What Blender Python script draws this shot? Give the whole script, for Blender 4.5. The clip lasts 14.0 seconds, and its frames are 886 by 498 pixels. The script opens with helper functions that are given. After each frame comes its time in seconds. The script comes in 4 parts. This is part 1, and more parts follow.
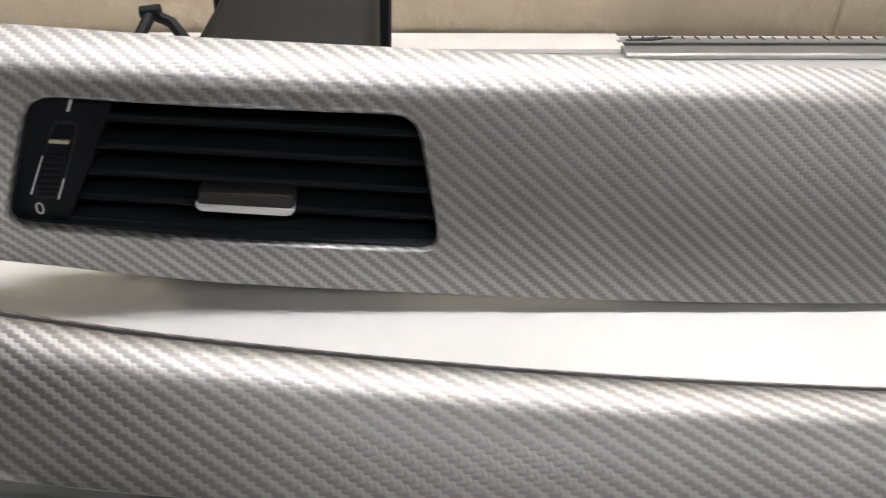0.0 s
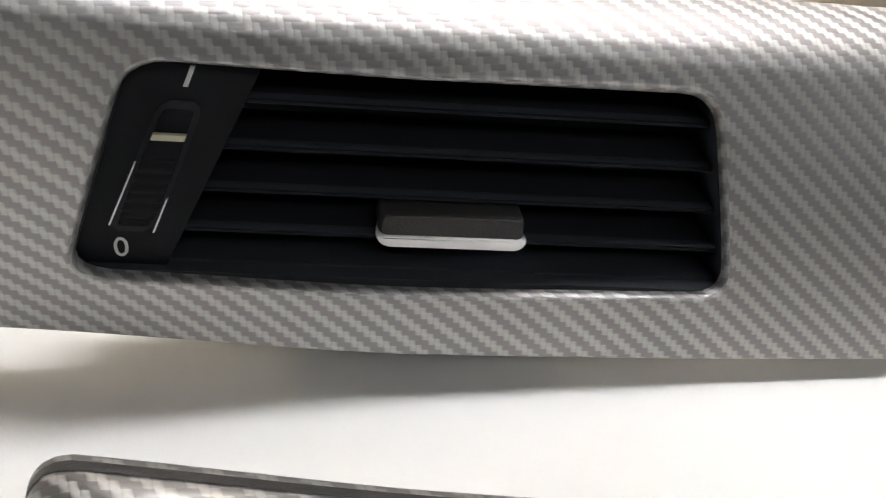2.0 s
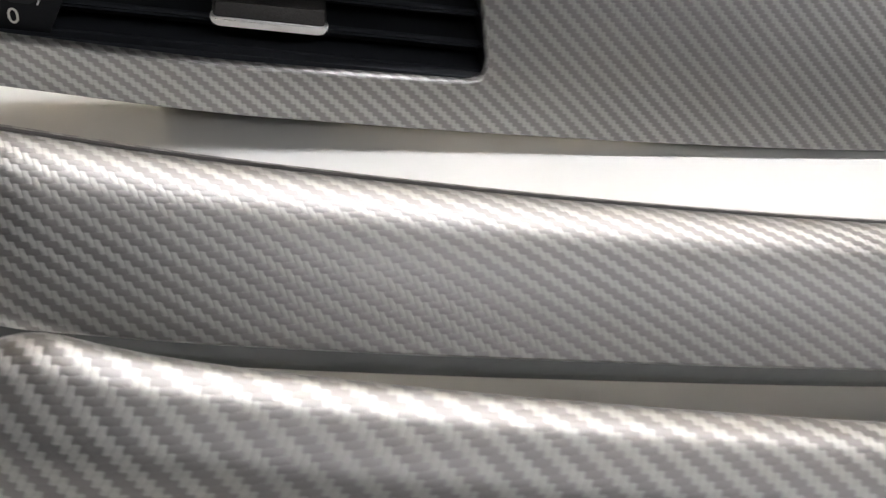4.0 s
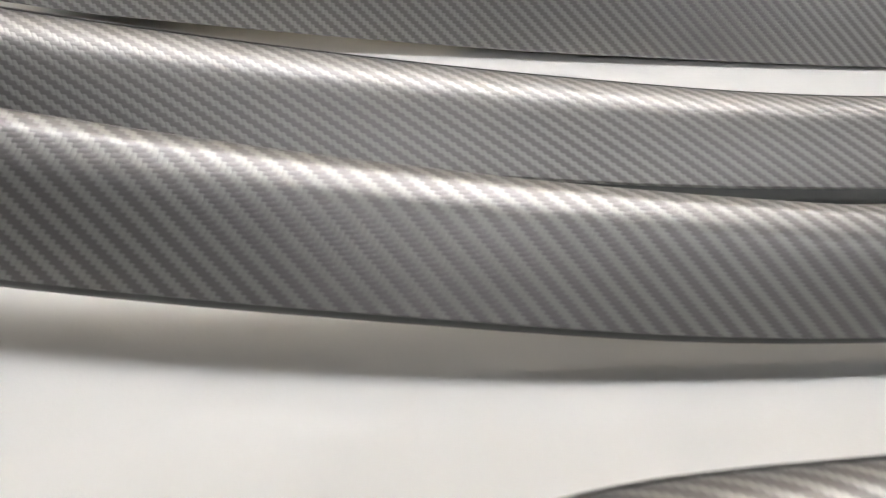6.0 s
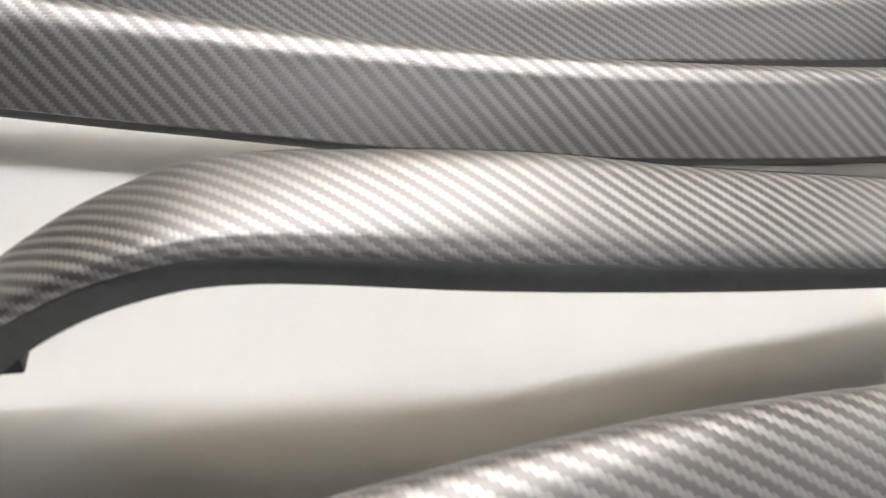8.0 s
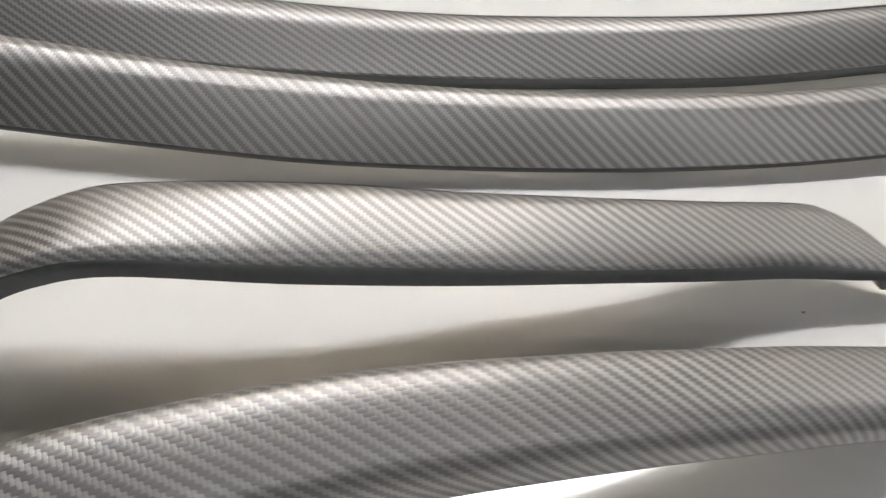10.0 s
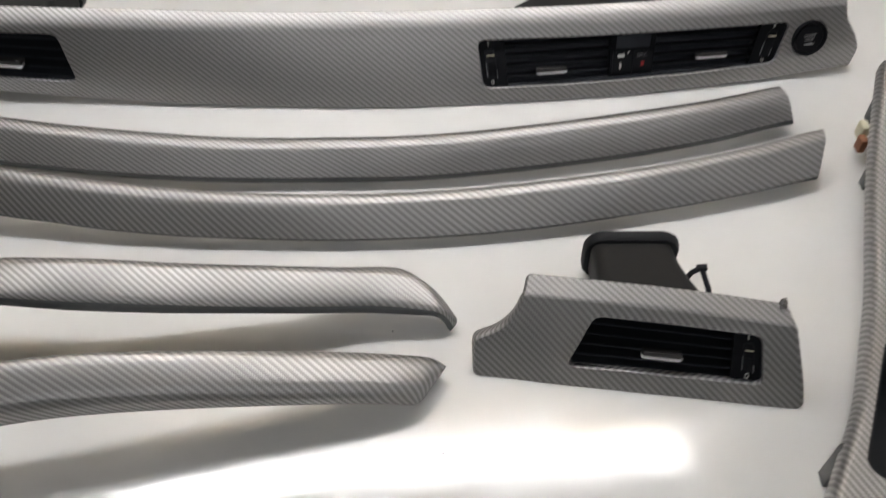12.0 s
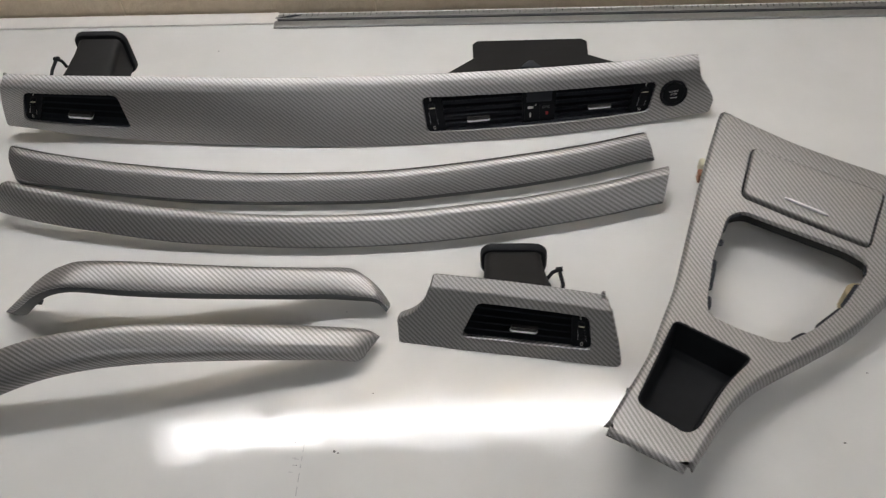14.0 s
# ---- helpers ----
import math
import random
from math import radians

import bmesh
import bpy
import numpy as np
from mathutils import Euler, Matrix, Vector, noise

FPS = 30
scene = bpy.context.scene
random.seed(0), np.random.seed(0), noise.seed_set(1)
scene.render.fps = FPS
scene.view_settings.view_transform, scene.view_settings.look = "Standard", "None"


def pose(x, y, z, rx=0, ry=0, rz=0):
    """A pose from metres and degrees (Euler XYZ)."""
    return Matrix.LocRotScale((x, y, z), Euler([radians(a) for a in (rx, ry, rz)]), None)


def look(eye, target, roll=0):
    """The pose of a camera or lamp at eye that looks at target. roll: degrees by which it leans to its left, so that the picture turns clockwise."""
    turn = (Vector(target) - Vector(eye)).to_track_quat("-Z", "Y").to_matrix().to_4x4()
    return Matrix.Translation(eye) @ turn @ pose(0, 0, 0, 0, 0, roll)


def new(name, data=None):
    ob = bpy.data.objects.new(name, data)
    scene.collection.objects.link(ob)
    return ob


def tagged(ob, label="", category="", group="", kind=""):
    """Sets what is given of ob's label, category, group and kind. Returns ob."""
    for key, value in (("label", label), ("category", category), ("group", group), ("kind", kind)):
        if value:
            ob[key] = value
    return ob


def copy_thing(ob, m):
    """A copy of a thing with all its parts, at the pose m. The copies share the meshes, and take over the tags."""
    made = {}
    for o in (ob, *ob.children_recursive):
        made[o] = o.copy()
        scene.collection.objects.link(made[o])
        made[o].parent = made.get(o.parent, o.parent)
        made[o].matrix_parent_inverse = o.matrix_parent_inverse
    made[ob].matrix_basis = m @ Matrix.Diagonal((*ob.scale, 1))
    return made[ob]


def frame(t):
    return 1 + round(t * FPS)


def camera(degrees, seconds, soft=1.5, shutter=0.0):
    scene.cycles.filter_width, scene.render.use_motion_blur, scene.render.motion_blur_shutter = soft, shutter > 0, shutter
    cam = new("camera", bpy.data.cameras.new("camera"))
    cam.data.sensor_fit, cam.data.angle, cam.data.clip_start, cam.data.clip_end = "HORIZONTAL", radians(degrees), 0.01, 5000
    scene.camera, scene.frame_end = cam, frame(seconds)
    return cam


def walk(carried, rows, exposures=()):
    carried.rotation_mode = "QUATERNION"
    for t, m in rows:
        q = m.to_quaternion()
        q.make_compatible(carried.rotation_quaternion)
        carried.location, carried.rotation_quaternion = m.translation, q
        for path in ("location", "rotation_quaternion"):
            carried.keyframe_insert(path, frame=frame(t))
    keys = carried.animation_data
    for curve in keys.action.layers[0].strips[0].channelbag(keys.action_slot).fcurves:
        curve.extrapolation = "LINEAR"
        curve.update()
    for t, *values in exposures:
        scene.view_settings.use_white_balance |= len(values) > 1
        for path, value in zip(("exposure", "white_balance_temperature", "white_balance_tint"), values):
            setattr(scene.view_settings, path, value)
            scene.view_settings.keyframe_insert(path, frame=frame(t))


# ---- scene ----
LENS = 56.83
cam = camera(LENS, 14.0, soft=1.2, shutter=0.5)
PATH = [
    (0, (-0.3490, 0.0632, 0.2039), (-0.2973, 0.4755, -0.0743), 2.56),
    (0.5, (-0.3798, 0.0806, 0.1978), (-0.3220, 0.4911, -0.0818), 2.93),
    (1, (-0.4036, 0.1199, 0.1812), (-0.3409, 0.5319, -0.0950), 2.82),
    (1.5, (-0.4269, 0.1534, 0.1602), (-0.3473, 0.5637, -0.1143), 3.81),
    (2, (-0.4314, 0.1720, 0.1491), (-0.3331, 0.5780, -0.1257), 5.02),
    (2.5, (-0.4285, 0.1691, 0.1512), (-0.3193, 0.5697, -0.1273), 6.01),
    (3, (-0.4238, 0.1434, 0.1577), (-0.3095, 0.5327, -0.1345), 7.44),
    (3.5, (-0.4153, 0.1089, 0.1620), (-0.2984, 0.4769, -0.1557), 9.40),
    (4, (-0.4000, 0.0872, 0.1693), (-0.2848, 0.4441, -0.1613), 9.55),
    (6.3, (-0.3214, -0.0451, 0.1920), (-0.2143, 0.3176, -0.1350), 8.74),
    (6.5, (-0.3122, -0.0595, 0.1995), (-0.2069, 0.2998, -0.1319), 8.44),
    (7, (-0.2923, -0.0871, 0.2089), (-0.1815, 0.2634, -0.1301), 9.33),
    (7.5, (-0.2834, -0.1091, 0.2081), (-0.1759, 0.2405, -0.1328), 9.33),
    (8, (-0.2658, -0.1368, 0.2093), (-0.1691, 0.2159, -0.1317), 8.09),
    (8.2, (-0.2586, -0.1467, 0.2080), (-0.1611, 0.2050, -0.1337), 8.13),
    (10.3, (-0.1762, -0.2068, 0.3430), (-0.1115, 0.1073, -0.0406), 8.04),
    (10.5, (-0.1543, -0.2132, 0.3731), (-0.0972, 0.0912, -0.0194), 7.91),
    (11, (-0.0539, -0.2496, 0.4427), (-0.0228, 0.0508, 0.0443), 4.94),
    (11.5, (0.0431, -0.3086, 0.4999), (0.0490, -0.0039, 0.1036), 1.10),
    (12, (0.0953, -0.3703, 0.5756), (0.0832, -0.0491, 0.1926), -1.78),
    (12.5, (0.1310, -0.4217, 0.6344), (0.1076, -0.0804, 0.2698), -3.15),
    (13, (0.1639, -0.4812, 0.6946), (0.1317, -0.1398, 0.3307), -3.59),
    (13.5, (0.1928, -0.5236, 0.7608), (0.1542, -0.2014, 0.3804), -4.52),
    (14, (0.2310, -0.5398, 0.8199), (0.1921, -0.2270, 0.4317), -5.43),
]
walk(cam, [(t, look(eye, target, roll)) for t, eye, target, roll in PATH],
     [(0.0, 0.46), (2.0, 0.60), (4.0, 0.54), (6.5, 0.20), (8.2, 0.34), (10.5, 0.08), (11.0, 0.08), (11.5, 0.02), (12.0, -0.11), (12.5, -0.02), (13.0, 0.03), (13.5, -0.19), (14.0, -0.35)])

# ---- light ----
world = bpy.data.worlds.new("sky")
scene.world = world
world.use_nodes = True
sky = world.node_tree.nodes.new("ShaderNodeTexSky")
sky.sky_type, sky.sun_disc = "NISHITA", False
sky.sun_elevation, sky.sun_rotation = radians(35), radians(200)
backing = world.node_tree.nodes["Background"]
world.node_tree.links.new(sky.outputs[0], backing.inputs[0])
backing.inputs[1].default_value = 0.0015
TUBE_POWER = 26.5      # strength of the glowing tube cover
BATTEN = (-0.06, 0.525, 1.20)


# ---- materials ----
def nodes_of(name, rough=0.5, metal=0.0, base=(0.5, 0.5, 0.5)):
    m = bpy.data.materials.new(name)
    m.use_nodes = True
    p = m.node_tree.nodes["Principled BSDF"]
    p.inputs["Base Color"].default_value = (*base, 1)
    p.inputs["Roughness"].default_value = rough
    p.inputs["Metallic"].default_value = metal
    return m, m.node_tree, p


class Net:
    """Short hand for wiring math nodes."""

    def __init__(self, tree):
        self.t = tree

    def add(self, kind, **values):
        n = self.t.nodes.new(kind)
        for k, v in values.items():
            n.inputs[k.replace("_", " ")].default_value = v
        return n

    def wire(self, a, b):
        self.t.links.new(a, b)

    def op(self, kind, a, b=0.0, c=0.0):
        n = self.t.nodes.new("ShaderNodeMath")
        n.operation = kind
        for i, v in enumerate((a, b, c)):
            if isinstance(v, (int, float)):
                n.inputs[i].default_value = v
            else:
                self.t.links.new(v, n.inputs[i])
        return n.outputs[0]

    def mixcol(self, fac, a, b):
        n = self.t.nodes.new("ShaderNodeMix")
        n.data_type = "RGBA"
        for sock, v in ((n.inputs[0], fac), (n.inputs[6], a), (n.inputs[7], b)):
            if isinstance(v, (int, float)):
                sock.default_value = v
            elif isinstance(v, tuple):
                sock.default_value = (*v, 1)
            else:
                self.t.links.new(v, sock)
        return n.outputs[2]

    def noise(self, scale, detail=3.0, rough=0.5, coord="Object", stretch=None):
        tc = self.t.nodes.new("ShaderNodeTexCoord")
        n = self.t.nodes.new("ShaderNodeTexNoise")
        n.inputs["Scale"].default_value = scale
        n.inputs["Detail"].default_value = detail
        n.inputs["Roughness"].default_value = rough
        src = tc.outputs[coord]
        if stretch:
            mp = self.t.nodes.new("ShaderNodeMapping")
            mp.inputs["Scale"].default_value = stretch
            self.t.links.new(src, mp.inputs[0])
            src = mp.outputs[0]
        self.t.links.new(src, n.inputs["Vector"])
        return n.outputs["Fac"]

    def ramp(self, fac, lo, hi):
        n = self.t.nodes.new("ShaderNodeMapRange")
        n.inputs["From Min"].default_value, n.inputs["From Max"].default_value = lo, hi
        self.t.links.new(fac, n.inputs["Value"])
        return n.outputs[0]

    def bump(self, height, strength, distance):
        n = self.t.nodes.new("ShaderNodeBump")
        n.inputs["Strength"].default_value = strength
        n.inputs["Distance"].default_value = distance
        self.t.links.new(height, n.inputs["Height"])
        return n.outputs[0]


TOW = 0.00162


def carbon_wrap():
    """Satin silver vinyl film embossed with a two-over-two twill: every tow is a low rounded float that dips under its neighbours."""
    m, t, p = nodes_of("carbon_wrap", 0.42, 0.8)
    k = Net(t)
    uv = t.nodes.new("ShaderNodeUVMap")
    uv.uv_map = "weave"
    sep = t.nodes.new("ShaderNodeSeparateXYZ")
    k.wire(uv.outputs[0], sep.inputs[0])
    wander = k.op("MULTIPLY", k.op("SUBTRACT", k.noise(38.0, 2.0), 0.5), 0.55)
    u = k.op("ADD", k.op("DIVIDE", sep.outputs[0], TOW), wander)
    v = k.op("SUBTRACT", k.op("DIVIDE", sep.outputs[1], TOW), k.op("MULTIPLY", wander, 0.5))
    i, j = k.op("FLOOR", u), k.op("FLOOR", v)

    def tow(across, cell, along, other, start):
        """Height of one tow: round across, rising and dipping along."""
        f = k.op("SUBTRACT", k.op("SUBTRACT", across, cell), 0.5)
        swell = k.op("MULTIPLY_ADD", k.op("MULTIPLY", f, f), -4.0 * ROUND, ROUND)
        dip = k.op("COSINE", k.op("MULTIPLY", k.op("SUBTRACT", k.op("ADD", along, other), start), math.pi / 2))
        return k.op("MULTIPLY_ADD", dip, 1.0, swell)

    ROUND = 1.0
    warp, weft = tow(u, i, v, i, 1.0), tow(v, j, u, j, 3.0)
    over = k.ramp(k.op("SUBTRACT", warp, weft), -0.9, 1.7)
    height = k.op("SMOOTH_MAX", warp, weft, 0.7)
    grain = k.noise(1400.0, 2.0)
    tone = k.noise(14.0, 3.0)
    # base colour brightens over each warp float, standing in for its sheen
    base = k.mixcol(over, WEFT, WARP)
    base = k.mixcol(k.op("MULTIPLY", tone, 0.16), base, (0.33, 0.325, 0.32))
    k.wire(base, p.inputs["Base Color"])
    k.wire(k.op("MULTIPLY_ADD", grain, 0.07, k.op("MULTIPLY_ADD", over, 0.10, 0.385)), p.inputs["Roughness"])
    p.inputs["Anisotropic"].default_value = 0.35
    grooves = t.nodes.new("ShaderNodeTangent")
    grooves.direction_type, grooves.uv_map = "UV_MAP", "weave"
    k.wire(grooves.outputs[0], p.inputs["Tangent"])
    k.wire(k.op("MULTIPLY_ADD", k.op("GREATER_THAN", warp, weft), -0.25, 0.25), p.inputs["Anisotropic Rotation"])
    p.inputs["Coat Weight"].default_value = 0.06
    p.inputs["Coat Roughness"].default_value = 0.2
    k.wire(k.bump(k.op("MULTIPLY_ADD", grain, 0.04, height), 1.0, RELIEF), p.inputs["Normal"])
    k.wire(k.bump(height, 0.6, RELIEF), p.inputs["Coat Normal"])
    return m


WEFT, WARP, RELIEF = (0.244, 0.238, 0.236), (0.474, 0.466, 0.46), 0.00004


def speckled(name, base, other, rough, scale, bump=0.2, dist=0.0006, metal=0.0, spread=0.08, gloss=0.5):
    m, t, p = nodes_of(name, rough, metal)
    p.inputs["Specular IOR Level"].default_value = gloss
    k = Net(t)
    fine, coarse = k.noise(scale, 4.0), k.noise(scale / 18, 3.0)
    k.wire(k.mixcol(k.ramp(k.op("MULTIPLY_ADD", fine, 0.5, k.op("MULTIPLY", coarse, 0.5)), 0.3, 0.7), base, other), p.inputs["Base Color"])
    k.wire(k.op("MULTIPLY_ADD", coarse, spread, rough - spread / 2), p.inputs["Roughness"])
    k.wire(k.bump(fine, bump, dist), p.inputs["Normal"])
    return m


def table_white():
    m, t, p = nodes_of("table_laminate", 0.1)
    k = Net(t)
    stain = k.noise(5.0, 5.0, 0.6)
    fine = k.noise(160.0, 4.0, 0.7)
    smear = k.noise(26.0, 6.0, 0.75)
    base = k.mixcol(k.ramp(stain, 0.35, 0.75), (0.80, 0.80, 0.785), (0.72, 0.72, 0.70))
    p.inputs["IOR"].default_value = 1.55
    k.wire(base, p.inputs["Base Color"])
    k.wire(k.op("MULTIPLY_ADD", fine, 0.010, k.op("MULTIPLY_ADD", k.ramp(smear, 0.45, 0.7), 0.022, 0.004)), p.inputs["Roughness"])
    patchy = k.op("MULTIPLY", k.ramp(k.noise(9.0, 3.0, 0.6), 0.36, 0.60), k.noise(75.0, 5.0, 0.8))
    k.wire(k.bump(k.op("MULTIPLY_ADD", smear, 0.16, k.op("MULTIPLY", patchy, 0.95)), 0.15, 0.0016), p.inputs["Normal"])
    return m


WRAP = carbon_wrap()
BLACK = speckled("black_plastic", (0.008, 0.0085, 0.010), (0.012, 0.0125, 0.0145), 0.55, 1800, 0.25, 0.0002, gloss=0.09)
DEEP = speckled("deep_black_plastic", (0.030, 0.033, 0.040), (0.038, 0.0415, 0.049), 0.5, 1500, 0.15, 0.0002, gloss=0.16)
BLADE = speckled("black_louvre_plastic", (0.0145, 0.0155, 0.0185), (0.019, 0.0205, 0.024), 0.55, 1500, 0.15, 0.0002, gloss=0.14)
DUCT = speckled("dark_grey_moulded_plastic", (0.011, 0.0108, 0.0108), (0.017, 0.0167, 0.0167), 0.55, 700, 0.3, 0.0004, gloss=0.22)
SIDE = speckled("dark_grey_side_plastic", (0.058, 0.062, 0.063), (0.086, 0.091, 0.092), 0.42, 260, 0.15, 0.0004)
GRIP = speckled("grained_grip_plastic", (0.030, 0.0285, 0.0285), (0.052, 0.050, 0.050), 0.5, 1600, 0.5, 0.0003, gloss=0.3)
GREYBACK = speckled("grey_backing_plastic", (0.07, 0.075, 0.075), (0.11, 0.115, 0.115), 0.5, 300, 0.25, 0.0005)
SOFT_BLACK = speckled("rubber_lining", (0.010, 0.011, 0.013), (0.015, 0.0165, 0.019), 0.6, 900, 0.3, 0.0003, gloss=0.22)
CHROME = speckled("satin_chrome", (0.90, 0.89, 0.90), (0.84, 0.83, 0.84), 0.42, 400, 0.05, 0.0001, metal=0.6)
ALU = speckled("brushed_aluminium", (0.40, 0.40, 0.385), (0.30, 0.30, 0.29), 0.42, 260, 0.2, 0.0003, metal=0.7)
PRINT = speckled("white_print", (0.62, 0.62, 0.58), (0.52, 0.52, 0.48), 0.6, 800)
CREAM = speckled("cream_print", (0.60, 0.57, 0.42), (0.52, 0.50, 0.36), 0.6, 800)
RED = speckled("red_print", (0.35, 0.02, 0.02), (0.28, 0.02, 0.02), 0.5, 800)
INK = speckled("dark_ink", (0.05, 0.05, 0.05), (0.10, 0.10, 0.10), 0.7, 900)
DIM = speckled("dim_print", (0.13, 0.13, 0.135), (0.17, 0.17, 0.175), 0.6, 900)
FAINT = speckled("faint_pen", (0.42, 0.42, 0.42), (0.55, 0.55, 0.55), 0.6, 900)
TABLE = table_white()
WALL = speckled("painted_block", (0.62, 0.51, 0.365), (0.72, 0.61, 0.46), 0.6, 48, 0.9, 0.006)
MORTAR = speckled("painted_mortar", (0.60, 0.50, 0.36), (0.70, 0.59, 0.45), 0.75, 90, 0.7, 0.004)
UPSTAND = speckled("white_plastic", (0.78, 0.75, 0.71), (0.70, 0.67, 0.63), 0.35, 40, 0.15, 0.001)
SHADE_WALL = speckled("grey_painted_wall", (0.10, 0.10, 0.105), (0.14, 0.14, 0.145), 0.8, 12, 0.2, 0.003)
PLASTER = speckled("plain_plaster", (0.20, 0.20, 0.195), (0.16, 0.16, 0.16), 0.8, 12, 0.2, 0.003)
CONCRETE = speckled("grey_floor", (0.12, 0.12, 0.115), (0.17, 0.165, 0.16), 0.7, 20, 0.3, 0.003)
TAN = speckled("tan_foam", (0.42, 0.34, 0.20), (0.52, 0.45, 0.30), 0.8, 200, 0.5, 0.001)
ORANGE = speckled("brown_plastic", (0.24, 0.09, 0.045), (0.30, 0.13, 0.07), 0.5, 300)
STEEL = speckled("painted_steel", (0.30, 0.31, 0.32), (0.36, 0.37, 0.38), 0.45, 90)


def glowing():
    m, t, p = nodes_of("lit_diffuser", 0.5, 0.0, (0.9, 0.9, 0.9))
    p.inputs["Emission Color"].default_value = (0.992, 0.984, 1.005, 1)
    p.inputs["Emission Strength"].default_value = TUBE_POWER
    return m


GLOW = glowing()


# ---- mesh tools ----
def part(name, bm, material, parent=None, label="", smooth=True, auto=35):
    bmesh.ops.recalc_face_normals(bm, faces=bm.faces)
    me = bpy.data.meshes.new(name)
    for f in bm.faces:
        f.smooth = smooth
    if smooth:
        lim = radians(auto)
        for e in bm.edges:
            if len(e.link_faces) == 2 and e.calc_face_angle(0) > lim:
                e.smooth = False
    bm.to_mesh(me)
    bm.free()
    if "keep" in me.attributes:
        wanted = np.zeros(len(me.vertices) * 3)
        me.attributes["keep"].data.foreach_get("vector", wanted)
        wanted = wanted.reshape(-1, 3)
        for row, v in zip(wanted, me.vertices):
            if row @ np.array(v.normal) < 0:
                row *= -1
        me.normals_split_custom_set_from_vertices(wanted.tolist())
    me.materials.append(material)
    ob = new(name, me)
    if parent:
        ob.parent = parent
    if label:
        tagged(ob, label)
    return ob


def thing(name, label, category, group="", at=(0, 0, 0)):
    ob = new(name)
    ob.empty_display_size = 0.02
    ob.location = at
    return tagged(ob, label, category, group)


def box(lo, hi, bevel=0.0, seg=2, m=None):
    bm = bmesh.new()
    c = [(a + b) / 2 for a, b in zip(lo, hi)]
    s = [abs(b - a) for a, b in zip(lo, hi)]
    bmesh.ops.create_cube(bm, size=1.0, matrix=Matrix.Translation(c) @ Matrix.Diagonal((*s, 1)))
    if bevel:
        bmesh.ops.bevel(bm, geom=bm.edges[:], offset=bevel, segments=seg, affect="EDGES", profile=0.5)
    if m is not None:
        bm.transform(m)
    return bm


def catmull(points, n):
    """n points along a smooth curve through the given ones, even in the curve's own steps."""
    p = np.array(points, float)
    p = np.vstack([2 * p[0] - p[1], p, 2 * p[-1] - p[-2]])
    out = []
    segs = len(p) - 3
    for t in np.linspace(0, segs, n):
        i = min(int(t), segs - 1)
        u = t - i
        a, b, c, d = p[i:i + 4]
        out.append(0.5 * (2 * b + (c - a) * u + (2 * a - 5 * b + 4 * c - d) * u * u + (3 * b - a - 3 * c + d) * u ** 3))
    return np.array(out)


def curve_at(points, x):
    """Smooth value of a list of (x, values...) at x."""
    p = np.array(points, float)
    xs = p[:, 0]
    i = int(np.clip(np.searchsorted(xs, x) - 1, 0, len(xs) - 2))
    u = (x - xs[i]) / (xs[i + 1] - xs[i])
    a, b, c, d = p[max(i - 1, 0), 1:], p[i, 1:], p[i + 1, 1:], p[min(i + 2, len(xs) - 1), 1:]
    return 0.5 * (2 * b + (c - a) * u + (2 * a - 5 * b + 4 * c - d) * u * u + (3 * b - a - 3 * c + d) * u ** 3)


def loft(rows, closed=False, caps=False, uv_rows=None, turn=0.0, fine=1.0):
    """Skin over rows of points (all of one length). uv 'weave' runs in metres along and across; fine above 1 tightens it."""
    rows = np.array(rows, float)
    n, m = rows.shape[:2]
    bm = bmesh.new()
    lay = bm.loops.layers.uv.new("weave")
    vs = [[bm.verts.new(q) for q in r] for r in rows]
    mid = rows[:, m // 2]
    along = np.r_[0, np.cumsum(np.linalg.norm(np.diff(mid, axis=0), axis=1))]
    step = np.linalg.norm(np.diff(rows, axis=1), axis=2)
    across = np.concatenate([np.zeros((n, 1)), np.cumsum(step, axis=1)], axis=1)
    across -= across[:, m // 2:m // 2 + 1]
    last = m if closed else m - 1
    ct, st = fine * math.cos(radians(turn)), fine * math.sin(radians(turn))
    for i in range(n - 1):
        for j in range(last):
            j2 = (j + 1) % m
            f = bm.faces.new((vs[i][j], vs[i + 1][j], vs[i + 1][j2], vs[i][j2]))
            w = across[i, j + 1] if j + 1 < m else across[i, j] + np.linalg.norm(rows[i, 0] - rows[i, j])
            w2 = across[i + 1, j + 1] if j + 1 < m else across[i + 1, j] + np.linalg.norm(rows[i + 1, 0] - rows[i + 1, j])
            if uv_rows is not None:
                quad = (uv_rows[i][j], uv_rows[i + 1][j], uv_rows[i + 1][j2], uv_rows[i][j2])
            else:
                quad = ((along[i], across[i, j]), (along[i + 1], across[i + 1, j]), (along[i + 1], w2), (along[i], w))
            for lp, q in zip(f.loops, quad):
                lp[lay].uv = (q[0] * ct - q[1] * st, q[0] * st + q[1] * ct)
    if caps:
        bm.faces.new(vs[0])
        bm.faces.new(vs[-1][::-1])
    return bm


